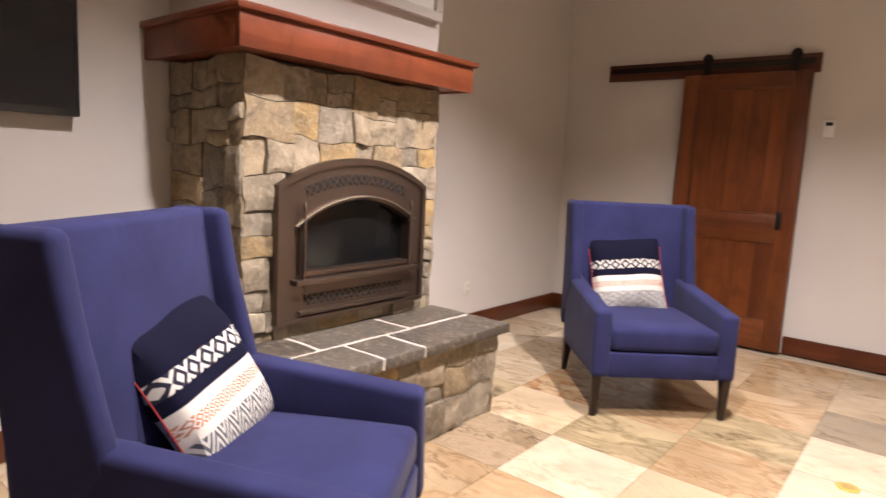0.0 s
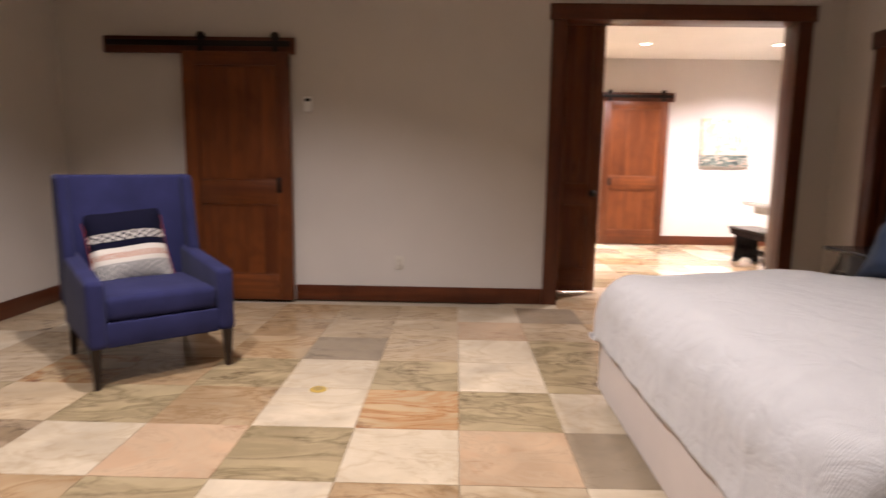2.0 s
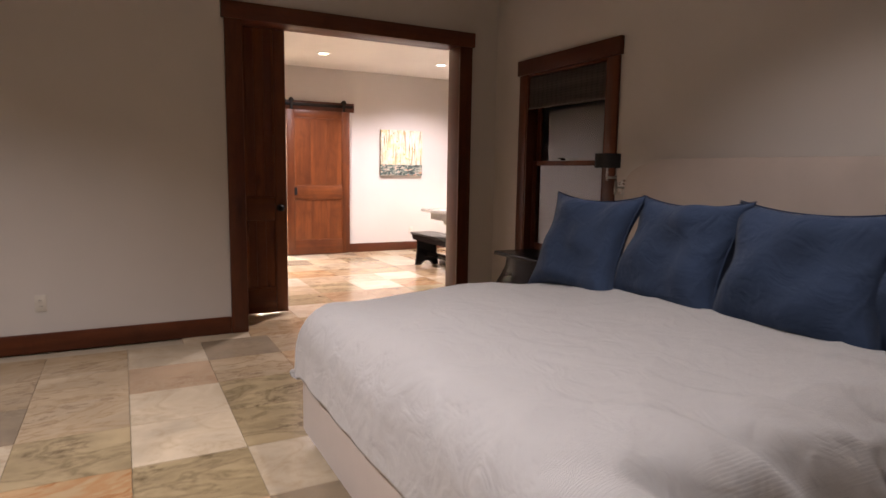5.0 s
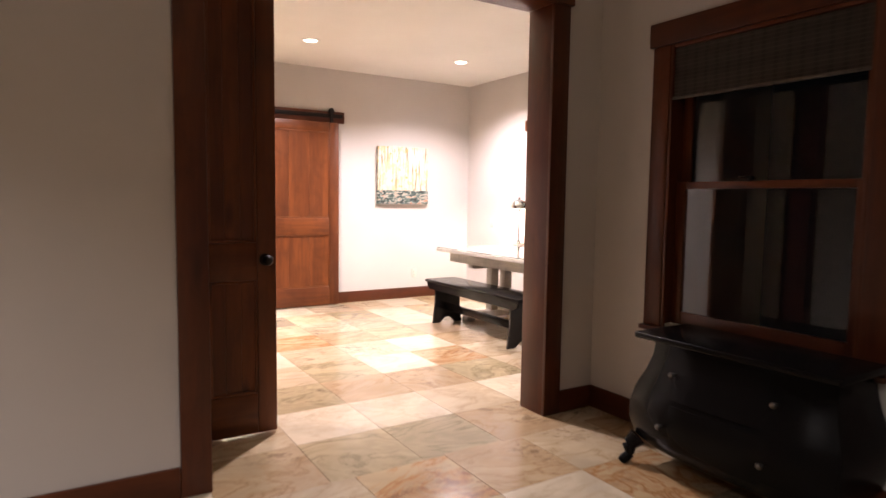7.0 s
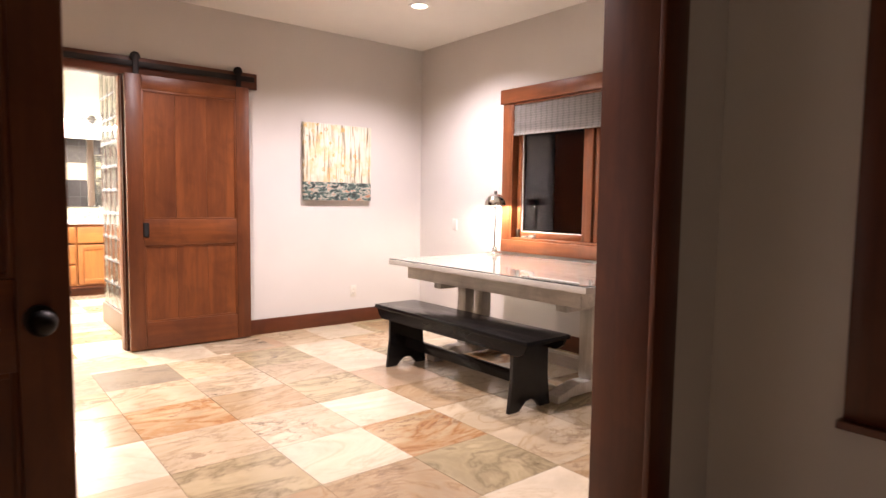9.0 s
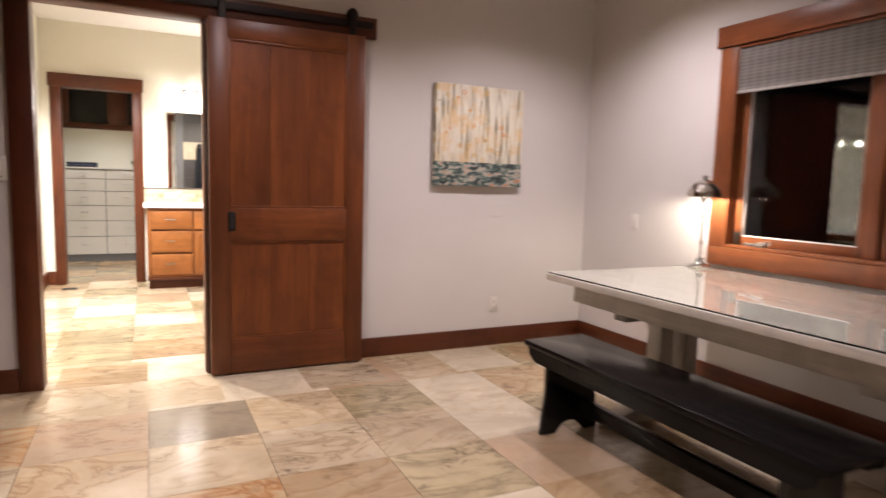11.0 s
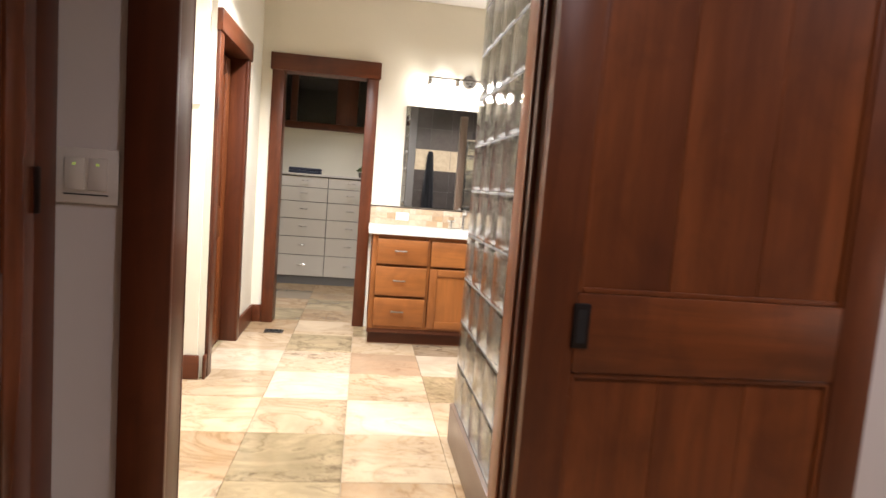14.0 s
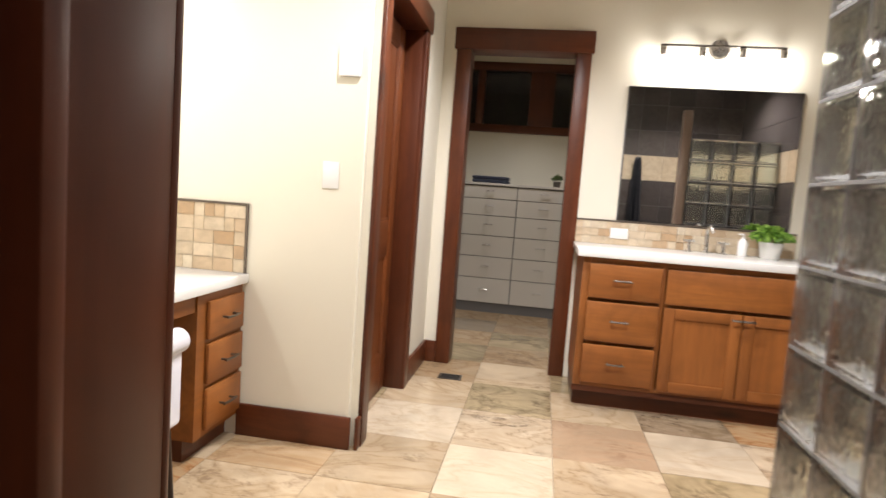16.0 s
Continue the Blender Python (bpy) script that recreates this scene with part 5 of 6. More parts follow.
# desk lamp
dl = thing("table_lamp", "chrome table lamp with a dome shade, lit", "table lamp", pose(5.31, 8.33, TZ))
part("base", lathe(bmesh.new(), [(0.070, 0), (0.072, 0.008), (0.060, 0.018), (0.032, 0.024), (0.018, 0.040), (0.026, 0.050), (0.016, 0.060)], 32), M_CHROME, dl)
bm = bmesh.new()
rod(bm, (0, 0, 0.05), (0, 0, 0.44), 0.008)
for z in (0.14, 0.30, 0.40):
    rod(bm, (0, 0, z), (0, 0, z + 0.02), 0.013)
part("stem", bm, M_CHROME, dl)
bm = bmesh.new()
prof = [(0.083, 0.415), (0.085, 0.418)] + [(0.084 * math.cos(a), 0.425 + 0.085 * math.sin(a)) for a in [i * math.pi / 2 / 8 for i in range(8)]] + [(0.012, 0.512), (0.012, 0.530), (0.004, 0.536)]
lathe(bm, prof, 32)
bmesh.ops.delete(bm, geom=[f for f in bm.faces if len(f.verts) > 4 and f.calc_center_median().z < 0.43], context="FACES_ONLY")
sh = part("shade", bm, M_CHROME, dl, "chrome dome shade")
m = sh.modifiers.new("thickness", "SOLIDIFY")
m.thickness, m.offset = 0.003, -1
sh.matrix_basis = pose(0, 0, -0.03) @ Matrix.Diagonal((1.15, 1.15, 1.10, 1))
bm = bmesh.new()
bmesh.ops.create_uvsphere(bm, u_segments=16, v_segments=10, radius=0.022, matrix=Matrix.Translation((0, 0, 0.445)))
o = part("bulb", bm, M_GLOW, dl, "glowing bulb")
o.visible_shadow = False
lamp_point("table_lamp_light", 5.31, 8.33, TZ + 0.435, 125, (1.0, 0.88, 0.76), 0.022)

# potted plant
pp = thing("potted_plant", "small leafy green plant in a pale clay pot", "plant", pose(5.27, 6.83, TZ))
M_CLAY = paint("pale clay pot", (0.50, 0.44, 0.36), 0.8)
M_LEAF = mat("fern green leaf", (0.055, 0.105, 0.035), 0.55)
nl = Nodes(M_LEAF)
nl.colour(nl.ramp(nl.add("ShaderNodeNewGeometry").outputs["Random Per Island"], (0.0, (0.045, 0.085, 0.025)), (0.6, (0.11, 0.17, 0.055)), (1.0, (0.21, 0.26, 0.10))))
part("coaster", boxed(-0.12, 0.12, -0.12, 0.12, 0.0, 0.009, bevel=0.002), M_TLEG, pp, "pale square slate under the pot")
part("saucer", lathe(bmesh.new(), [(0.085, 0.0095), (0.10, 0.014), (0.098, 0.016), (0.08, 0.010)], 28), M_CLAY, pp)
part("pot", lathe(bmesh.new(), [(0.055, 0.010), (0.075, 0.105), (0.082, 0.105), (0.083, 0.130), (0.074, 0.131), (0.070, 0.115)], 28), M_CLAY, pp)
part("soil", lathe(bmesh.new(), [(0.071, 0.105), (0.071, 0.116), (0.02, 0.120)], 20), mat("dark potting soil", (0.03, 0.022, 0.015), 1.0), pp)


def leaves(count, spread, rise, size, seed, z0):
    r = random.Random(seed)
    bm = bmesh.new()
    stems = []
    for _ in range(count):
        a, q = r.uniform(0, 2 * math.pi), r.random() ** 0.5
        tip = Vector((math.cos(a) * spread * q, math.sin(a) * spread * q, z0 + rise * (1.05 - q * q * 0.75) * r.uniform(0.55, 1.1)))
        stems.append(tip)
        d = Vector((math.cos(a) * q, math.sin(a) * q, r.uniform(-0.2, 0.9))).normalized()
        d = (d + Vector((r.uniform(-.6, .6), r.uniform(-.6, .6), r.uniform(-.4, .4)))).normalized()
        side = d.cross(Vector((r.uniform(-1, 1), r.uniform(-1, 1), 1))).normalized()
        s = size * r.uniform(0.6, 1.25)
        up = side.cross(d) * s * 0.16
        p = [tip - d * s * 0.5, tip - d * s * 0.1 + side * s * 0.26 + up, tip + d * s * 0.3 + side * s * 0.17 + up, tip + d * s * 0.6, tip + d * s * 0.3 - side * s * 0.17 + up, tip - d * s * 0.1 - side * s * 0.26 + up]
        v = [bm.verts.new(k) for k in p]
        bm.faces.new((v[0], v[1], v[2], v[3])), bm.faces.new((v[0], v[3], v[4], v[5]))
    return bm, stems


bm, tips = leaves(560, 0.175, 0.215, 0.044, 4, 0.11)
part("foliage", bm, M_LEAF, pp, smooth=False)
bm = bmesh.new()
for t in tips[::14]:
    rod(bm, (t.x * 0.15, t.y * 0.15, 0.11), t, 0.0022, 0.0012, n=5)
part("stems", bm, mat("green stem", (0.06, 0.09, 0.03), 0.7), pp)


# ---- bathroom ----
M_VAN = wood("honey stained maple", (0.31, 0.110, 0.025), (0.235, 0.079, 0.018), 0.38, "Z", knots=False)
M_VANX = wood("honey stained maple rail", (0.31, 0.110, 0.025), (0.235, 0.079, 0.018), 0.38, "X", knots=False)
M_VANY = wood("honey stained maple along y", (0.31, 0.110, 0.025), (0.235, 0.079, 0.018), 0.38, "Y", knots=False)
M_QUARTZ = paint("white quartz", (0.78, 0.77, 0.74), 0.18)
casing("casing_closet_door", "stained wood casing of the closet doorway", "x", BY1, -1, D3L, D3R, D3H, 0.10, 0.14, jamb=BY1B - BY1 + 0.02, ears=0.015)
casing("casing_toilet_door", "stained wood casing of the small side room", "y", PX, 1, WCY0, WCY1, WCH, 0.095, 0.13, jamb=0.14, ears=0.012)
wd = panel_door("side_door", WCY1 - WCY0 - 0.03, 2.07, "red brown panelled door, closed in its frame", "door", pose(1.17, WCY0 + 0.015, 0.012, 0, 0, 90), planks=4, lock=(0.80, 1.0))
baseboard("stained wood baseboard round the bathroom", [
    ("x", PY, -1, 0.70, PX - 0.02), ("y", PX, 1, PY - 0.012, WCY0 - 0.096), ("y", PX, 1, WCY1 + 0.096, BY1 - 0.019), ("x", BY1, -1, PX + 0.001, D3L - 0.101)], 0.15)
wall_plate("light_switch", "white switch plate on the cream wall", pose(1.09, PY, 1.228), 0.075, 0.118, "light switch", M_WHITEP)
kp = thing("wall_control", "white rectangular wall control high on the cream wall", "control panel", pose(1.155, PY, 1.72))
part("body", boxed(-0.048, 0.048, -0.024, 0, -0.065, 0.065, bevel=0.005), M_WHITEP, kp)
fv = thing("floor_vent", "dark slotted metal floor register set in the tiles", "floor vent", pose(1.52, 13.22, 0.0))
part("frame", boxed(-0.075, 0.075, -0.055, 0.055, 0.0005, 0.006, bevel=0.002), M_PEWTER, fv)
for k in range(5):
    part("slot", boxed(-0.06, 0.06, -0.043 + k * 0.019, -0.034 + k * 0.019, 0.0055, 0.0072), M_SLOT, fv)

# vanity
VX0, VX1, VY, VZ = 2.275, 3.62, 12.935, 0.888
vn = thing("vanity_cabinet", "honey stained wooden bathroom vanity with drawers and doors", "vanity")
part("body", boxed(VX0, VX1, VY + 0.02, BY1, 0.115, VZ - 0.001), M_VAN, vn, smooth=False)
part("toe_kick", boxed(VX0 + 0.01, VX1 - 0.01, VY + 0.075, BY1, 0.0, 0.115), M_TRIMX, vn, smooth=False)
part("base_moulding", boxed(VX0 - 0.004, VX1 + 0.004, VY + 0.006, VY + 0.022, 0.10, 0.135, bevel=0.004), M_TRIMX, vn)
for x0, x1 in ((VX0, VX0 + 0.045), (2.705, 2.735), (VX1 - 0.045, VX1)):
    part("face_stile", boxed(x0, x1, VY, VY + 0.02, 0.135, VZ - 0.001, bevel=0.002), M_VAN, vn)
for x0, x1 in ((VX0 + 0.046, 2.704), (2.736, VX1 - 0.046)):
    for z0, z1 in ((0.135, 0.16), (VZ - 0.03, VZ - 0.001)):
        part("face_rail", boxed(x0, x1, VY, VY + 0.02, z0, z1, bevel=0.002), M_VANX, vn)


def pull(parent, x, y, z, w=0.10, axis="x", out=(0, -1, 0), m=None):
    o = Vector(out)
    a = Vector((1, 0, 0)) if axis == "x" else Vector((0, 1, 0)) if axis == "y" else Vector((0, 0, 1))
    c = Vector((x, y, z))
    bm = bmesh.new()
    for s in (-1, 1):
        rod(bm, c + a * s * w * 0.38, c + a * s * w * 0.38 + o * 0.026, 0.005, n=8)
    pts = [c + a * w * t + o * (0.027 + 0.005 * (1 - (2 * t) ** 2)) for t in (-0.5, -0.25, 0, 0.25, 0.5)]
    for p, q in zip(pts, pts[1:]):
        rod(bm, p, q, 0.0055, n=8)
    return part("handle", bm, m or M_PEWTER, parent, "dark metal bar pull")


for z0, z1 in ((0.160, 0.385), (0.405, 0.635), (0.655, 0.855)):
    dw = part("drawer_front", boxed(VX0 + 0.04, 2.715, VY - 0.02, VY - 0.001, z0, z1, bevel=0.007), M_VANX, vn)
    pull(dw, 2.50, VY - 0.02, (z0 + z1) / 2 + 0.01)
part("false_front", boxed(2.742, VX1 - 0.035, VY - 0.02, VY - 0.001, 0.655, 0.855, bevel=0.007), M_VANX, vn)
for x0, x1, hx in ((2.742, 3.158, 3.13), (3.164, VX1 - 0.035, 3.19)):
    dr = part("door", boxed(x0 + 0.058, x1 - 0.058, VY - 0.012, VY - 0.001, 0.21, 0.585), M_VAN, vn, smooth=False)
    for a, c in ((x0, x0 + 0.06), (x1 - 0.06, x1)):
        part("stile", boxed(a, c, VY - 0.022, VY - 0.001, 0.155, 0.635, bevel=0.003), M_VAN, dr)
    for a, c in ((0.155, 0.213), (0.577, 0.635)):
        part("rail", boxed(x0 + 0.061, x1 - 0.061, VY - 0.022, VY - 0.001, a, c, bevel=0.003), M_VANX, dr)
    pull(dr, hx, VY - 0.022, 0.605, 0.06)
ct = solid("vanity_countertop", boxed(VX0 - 0.035, VX1 + 0.02, VY - 0.035, BY1 - 0.001, VZ, VZ + 0.042, bevel=0.004), M_QUARTZ, "white quartz vanity countertop", "countertop")
CT = VZ + 0.042


def tile_mat(name, stops, rough=0.35):
    m = mat(name, stops[0], rough)
    n = Nodes(m)
    info = n.add("ShaderNodeObjectInfo")
    base = n.ramp(info.outputs["Random"], *[(i / (len(stops) - 1), c) for i, c in enumerate(stops)])
    v = n.coords(random_shift=True)
    a = n.noise(v, 16, 5, 0.6, 0.6)
    n.colour(n.mix(n.ramp(a, (0.35, (0.4, 0.4, 0.4)), (0.6, (0, 0, 0))), base, tuple(c * 0.55 for c in stops[0])))
    n.bump(a, 0.15, 0.002)
    return m


M_SPLASH = tile_mat("travertine splash tile", [(0.52, 0.40, 0.26), (0.62, 0.52, 0.38), (0.44, 0.29, 0.16), (0.66, 0.58, 0.44), (0.50, 0.36, 0.22)])
M_GROUT = mat("sand grout", (0.48, 0.41, 0.32), 0.95)
M_EDGE = mat("bronze edge strip", (0.10, 0.075, 0.055), 0.5)


def splash(name, label, axis, face, out, a0, a1, z0, z1, rows, pitch, edge_hi=False):
    """Small stone tiles in running rows, along x on a wall at y = face or along y."""
    r = random.Random(3)
    t = thing(name, label, "backsplash", None, "", "structure")

    def put(nm, p0, p1, d0, d1, u0, u1, m):
        d0, d1 = sorted((face + out * d0, face + out * d1))
        part(nm, boxed(p0, p1, d0, d1, u0, u1) if axis == "x" else boxed(d0, d1, p0, p1, u0, u1), m, t, smooth=False)
    put("grout_bed", a0, a1, 0, 0.006, z0, z1, M_GROUT)
    h = (z1 - z0) / rows
    for k in range(rows):
        p = a0
        while p < a1 - 0.005:
            w = pitch * r.choice((0.5, 0.5, 1.0, 1.0))
            e = min(a1, p + w)
            if a1 - e < 0.02:
                e = a1
            put("tile", p + 0.0015, e - 0.0015, 0.004, 0.010 + r.uniform(0, 0.002), z0 + k * h + 0.0015, z0 + (k + 1) * h - 0.0015, M_SPLASH)
            p = e
    put("edge_strip", a0, a1 + (0.010 if edge_hi else 0), 0, 0.014, z1, z1 + 0.010, M_EDGE)
    if edge_hi:
        put("edge_strip", a1, a1 + 0.010, 0, 0.014, z0, z1, M_EDGE)
    return t


splash("splash_vanity", "travertine mosaic backsplash behind the vanity", "x", BY1, -1, VX0 - 0.03, VX1, CT, CT + 0.15, 3, 0.10)
wall_plate("outlet", "white outlet in the vanity backsplash", pose(2.53, BY1 - 0.012, CT + 0.075), 0.115, 0.07, "outlet plate", M_WHITEP)
mr = thing("mirror", "large frameless bathroom mirror above the vanity", "mirror")
part("glass", boxed(2.505, 3.565, BY1 - 0.012, BY1 - 0.006, 1.095, 1.965), M_MIRROR, mr, smooth=False)
part("backing", boxed(2.503, 3.567, BY1 - 0.0055, BY1 - 0.0005, 1.093, 1.967), mat("grey mirror backing", (0.2, 0.2, 0.2), 0.7), mr, smooth=False)
# faucet
fc = thing("faucet", "brushed nickel widespread faucet with two lever handles", "faucet", pose(3.06, BY1 - 0.10, CT))
bm = bmesh.new()
rod(bm, (0, 0, 0), (0, 0, 0.012), 0.024, n=20)
rod(bm, (0, 0, 0.01), (0, 0, 0.12), 0.013, 0.011, n=16)
pts = [(0, -0.065 + 0.065 * math.cos(a), 0.12 + 0.05 * math.sin(a)) for a in [i * math.pi * 0.9 / 10 for i in range(11)]]
for p, q in zip(pts, pts[1:]):
    rod(bm, p, q, 0.011, n=12)
part("spout", bm, M_NICKEL, fc)
for x in (-0.105, 0.105):
    bm = bmesh.new()
    rod(bm, (x, 0, 0), (x, 0, 0.010), 0.022, n=20)
    rod(bm, (x, 0, 0.01), (x, 0, 0.065), 0.012, 0.010, n=14)
    rod(bm, (x - 0.035, 0, 0.070), (x + 0.035, 0, 0.070), 0.008, n=12)
    part("handle", bm, M_NICKEL, fc)
sp = thing("soap_bottle", "small white soap bottle on the countertop", "bottle", pose(3.265, BY1 - 0.14, CT))
part("body", lathe(bmesh.new(), [(0.026, 0), (0.028, 0.004), (0.028, 0.085), (0.020, 0.10), (0.012, 0.106), (0.012, 0.118)], 24), M_WHITEP, sp)
bm = bmesh.new()
rod(bm, (0, 0, 0.118), (0, 0, 0.138), 0.005)
rod(bm, (0, 0, 0.138), (-0.03, -0.01, 0.136), 0.005)
part("pump", bm, M_WHITEP, sp)
vp = thing("potted_grass", "bright green grass in a white ceramic pot", "plant", pose(3.42, BY1 - 0.16, CT))
part("pot", lathe(bmesh.new(), [(0.050, 0), (0.054, 0.004), (0.070, 0.095), (0.072, 0.100), (0.066, 0.101), (0.062, 0.085)], 28), mat("white glazed pot", (0.75, 0.74, 0.70), 0.25), vp)
bm, tips = leaves(420, 0.115, 0.085, 0.050, 9, 0.095)
M_GRASS = mat("bright grass green", (0.16, 0.32, 0.03), 0.55)
ng = Nodes(M_GRASS)
ng.colour(ng.ramp(ng.add("ShaderNodeNewGeometry").outputs["Random Per Island"], (0.0, (0.07, 0.17, 0.02)), (0.6, (0.17, 0.33, 0.04)), (1.0, (0.30, 0.46, 0.08))))
part("blades", bm, M_GRASS, vp, smooth=False)
bm = bmesh.new()
for t in tips[::10]:
    rod(bm, (t.x * 0.3, t.y * 0.3, 0.085), t, 0.0025, 0.001, n=5)
part("stems", bm, M_GRASS, vp, smooth=False)

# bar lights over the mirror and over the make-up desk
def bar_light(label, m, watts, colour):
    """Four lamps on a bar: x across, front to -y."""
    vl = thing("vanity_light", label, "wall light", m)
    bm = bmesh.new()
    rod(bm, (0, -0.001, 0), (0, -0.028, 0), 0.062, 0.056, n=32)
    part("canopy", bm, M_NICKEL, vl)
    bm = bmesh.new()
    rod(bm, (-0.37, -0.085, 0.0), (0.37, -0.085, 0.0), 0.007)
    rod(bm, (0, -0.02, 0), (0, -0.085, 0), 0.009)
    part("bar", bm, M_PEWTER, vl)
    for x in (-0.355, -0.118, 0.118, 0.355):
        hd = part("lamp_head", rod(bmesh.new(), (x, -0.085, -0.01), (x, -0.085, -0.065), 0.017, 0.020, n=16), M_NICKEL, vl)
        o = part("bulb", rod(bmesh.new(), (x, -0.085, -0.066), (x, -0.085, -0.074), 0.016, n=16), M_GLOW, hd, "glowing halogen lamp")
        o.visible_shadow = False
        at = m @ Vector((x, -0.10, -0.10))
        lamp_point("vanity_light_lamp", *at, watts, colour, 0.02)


bar_light("four lamp bar light above the mirror, lit", pose(3.035, BY1, 2.215), 24, (1.0, 0.94, 0.90))
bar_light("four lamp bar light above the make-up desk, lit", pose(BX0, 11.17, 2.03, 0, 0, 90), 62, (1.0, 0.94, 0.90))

# make-up desk beside the entrance
DX, DZ = 0.70, 0.715
dk = thing("makeup_desk", "honey stained make-up desk with three drawers", "desk")
part("pedestal", boxed(BX0 + 0.001, DX, 11.58, PY - 0.002, 0.10, DZ - 0.001), M_VANY, dk, smooth=False)
part("toe_kick", boxed(BX0 + 0.001, DX - 0.06, 11.60, PY - 0.003, 0, 0.10), M_TRIMY, dk, smooth=False)
part("end_panel", boxed(BX0 + 0.001, DX, RY1B + 0.02, RY1B + 0.05, 0, DZ - 0.001), M_VANY, dk, smooth=False)
part("apron", boxed(DX - 0.03, DX - 0.008, RY1B + 0.051, 11.579, DZ - 0.075, DZ - 0.001), M_VANY, dk)
for z0, z1 in ((0.13, 0.305), (0.325, 0.495), (0.515, 0.675)):
    dw = part("drawer_front", boxed(DX + 0.001, DX + 0.020, 11.645, PY - 0.015, z0, z1, bevel=0.006), M_VANY, dk)
    pull(dw, DX + 0.02, 11.79, (z0 + z1) / 2, 0.11, "y", (1, 0, 0))
solid("desk_countertop", boxed(BX0 + 0.001, DX + 0.03, RY1B + 0.012, PY - 0.001, DZ, DZ + 0.042, bevel=0.004), M_QUARTZ, "white quartz top of the make-up desk", "countertop")
splash("splash_desk", "travertine mosaic backsplash with a bronze edge strip", "x", PY, -1, BX0 + 0.002, DX + 0.005, DZ + 0.042, 1.065, 5, 0.10, True)
ch = thing("vanity_chair", "white upholstered stool chair at the make-up desk", "chair", pose(0.555, 11.12, 0, 0, 0, 90))
M_WHITEF = fabric("white quilted fabric", (0.66, 0.66, 0.70), 0.9, 600)
part("seat", boxed(-0.22, 0.22, -0.21, 0.21, 0.40, 0.49, bevel=0.035, seg=4), M_WHITEF, ch)
part("backrest", boxed(-0.22, 0.22, -0.245, -0.185, 0.28, 0.60, bevel=0.028, seg=4), M_WHITEF, ch)
bm = bmesh.new()
rod(bm, (-0.21, -0.225, 0.595), (0.21, -0.225, 0.595), 0.045, n=20)
part("roll", bm, M_WHITEF, ch)
for x in (-0.18, 0.18):
    for y in (-0.19, 0.17):
        bm = bmesh.new()
        rod(bm, (x * 1.1, y * 1.15, 0.0), (x, y, 0.40), 0.014, 0.02)
        part("leg", bm, M_LEG, ch, "dark tapered leg")

# glass block shower wall
M_BLOCK = mat("rippled glass block", (0.93, 0.96, 0.92), 0.0)
nb = Nodes(M_BLOCK)
nb.b.inputs["Transmission Weight"].default_value = 1.0
nb.b.inputs["IOR"].default_value = 1.45
vv = nb.coords((1, 1, 0.45), random_shift=True)
nb.bump(nb.noise(vv, 46, 1, 0.4, 1.6), 0.55, 0.006)
GX, GY0, GW, GH, GZ = 2.70, 9.815, 0.2145, 0.2145, 0.203
gw = thing("wall_glass_block", "rippled glass block shower wall with grey joints", "wall", None, "", "structure")
bm = boxed(-0.05, 0.05, 0.0035, GW - 0.0035, 0.0035, GH - 0.0035, bevel=0.005, seg=2)
block = mesh_of("glass_block", bm, M_BLOCK, True)
hollow = mesh_of("hollow", boxed(-0.039, 0.039, 0.017, GW - 0.017, 0.017, GH - 0.017, bevel=0.012, seg=2), M_BLOCK, True)
bm = bmesh.new()
bm.from_mesh(hollow)
bmesh.ops.reverse_faces(bm, faces=bm.faces)
bm.from_mesh(block)
bm.to_mesh(block)
bm.free()
bpy.data.meshes.remove(hollow)
ROWS, COLS = 11, 6
for i in range(COLS):
    for k in range(ROWS):
        o = new("glass_block", block)
        o.parent, o.matrix_basis = gw, pose(GX + 0.05, GY0 + i * GW, GZ + k * GH)
        o.visible_shadow = False
M_JOINT = mat("grey mortar and drawer gap shade", (0.13, 0.125, 0.12), 0.9)
for k in range(ROWS + 1):
    z = GZ + k * GH
    part("joint", boxed(GX + 0.003, GX + 0.097, GY0, GY0 + COLS * GW, z - 0.004, z + 0.004), M_JOINT, gw, smooth=False)
for i in range(COLS + 1):
    y = GY0 + i * GW
    part("joint", boxed(GX + 0.004, GX + 0.096, y - 0.004, y + 0.004, GZ, GZ + ROWS * GH), M_JOINT, gw, smooth=False)
part("curb", boxed(GX - 0.015, GX + 0.115, GY0, GY0 + COLS * GW + 0.02, 0, 0.198, bevel=0.006), mat("brown stone curb", (0.16, 0.11, 0.08), 0.4), gw)
# glass block return wall of the shower
g2 = thing("wall_glass_block_2", "glass block return wall closing the shower", "wall", None, "", "structure")
for i in range(4):
    for k in range(8):
        o = new("glass_block", block)
        o.parent, o.matrix_basis = g2, pose(3.44 + i * GW, 11.09, GZ + k * GH, 0, 0, -90)
        o.visible_shadow = False
for k in range(9):
    part("joint", boxed(3.44, 3.44 + 4 * GW, 11.05, 11.13, GZ - 0.004 + k * GH, GZ + 0.004 + k * GH), M_JOINT, g2, smooth=False)
for i in range(5):
    part("joint", boxed(3.436 + i * GW, 3.444 + i * GW, 11.052, 11.128, GZ, GZ + 8 * GH), M_JOINT, g2, smooth=False)
part("post", boxed(3.345, 3.434, 11.04, 11.14, 0, 2.2, bevel=0.006), mat("brown stone post", (0.17, 0.12, 0.09), 0.35), g2)
part("curb", boxed(3.435, BX1, 11.04, 11.14, 0, 0.198, bevel=0.006), mat("brown stone base", (0.17, 0.12, 0.09), 0.35), g2)
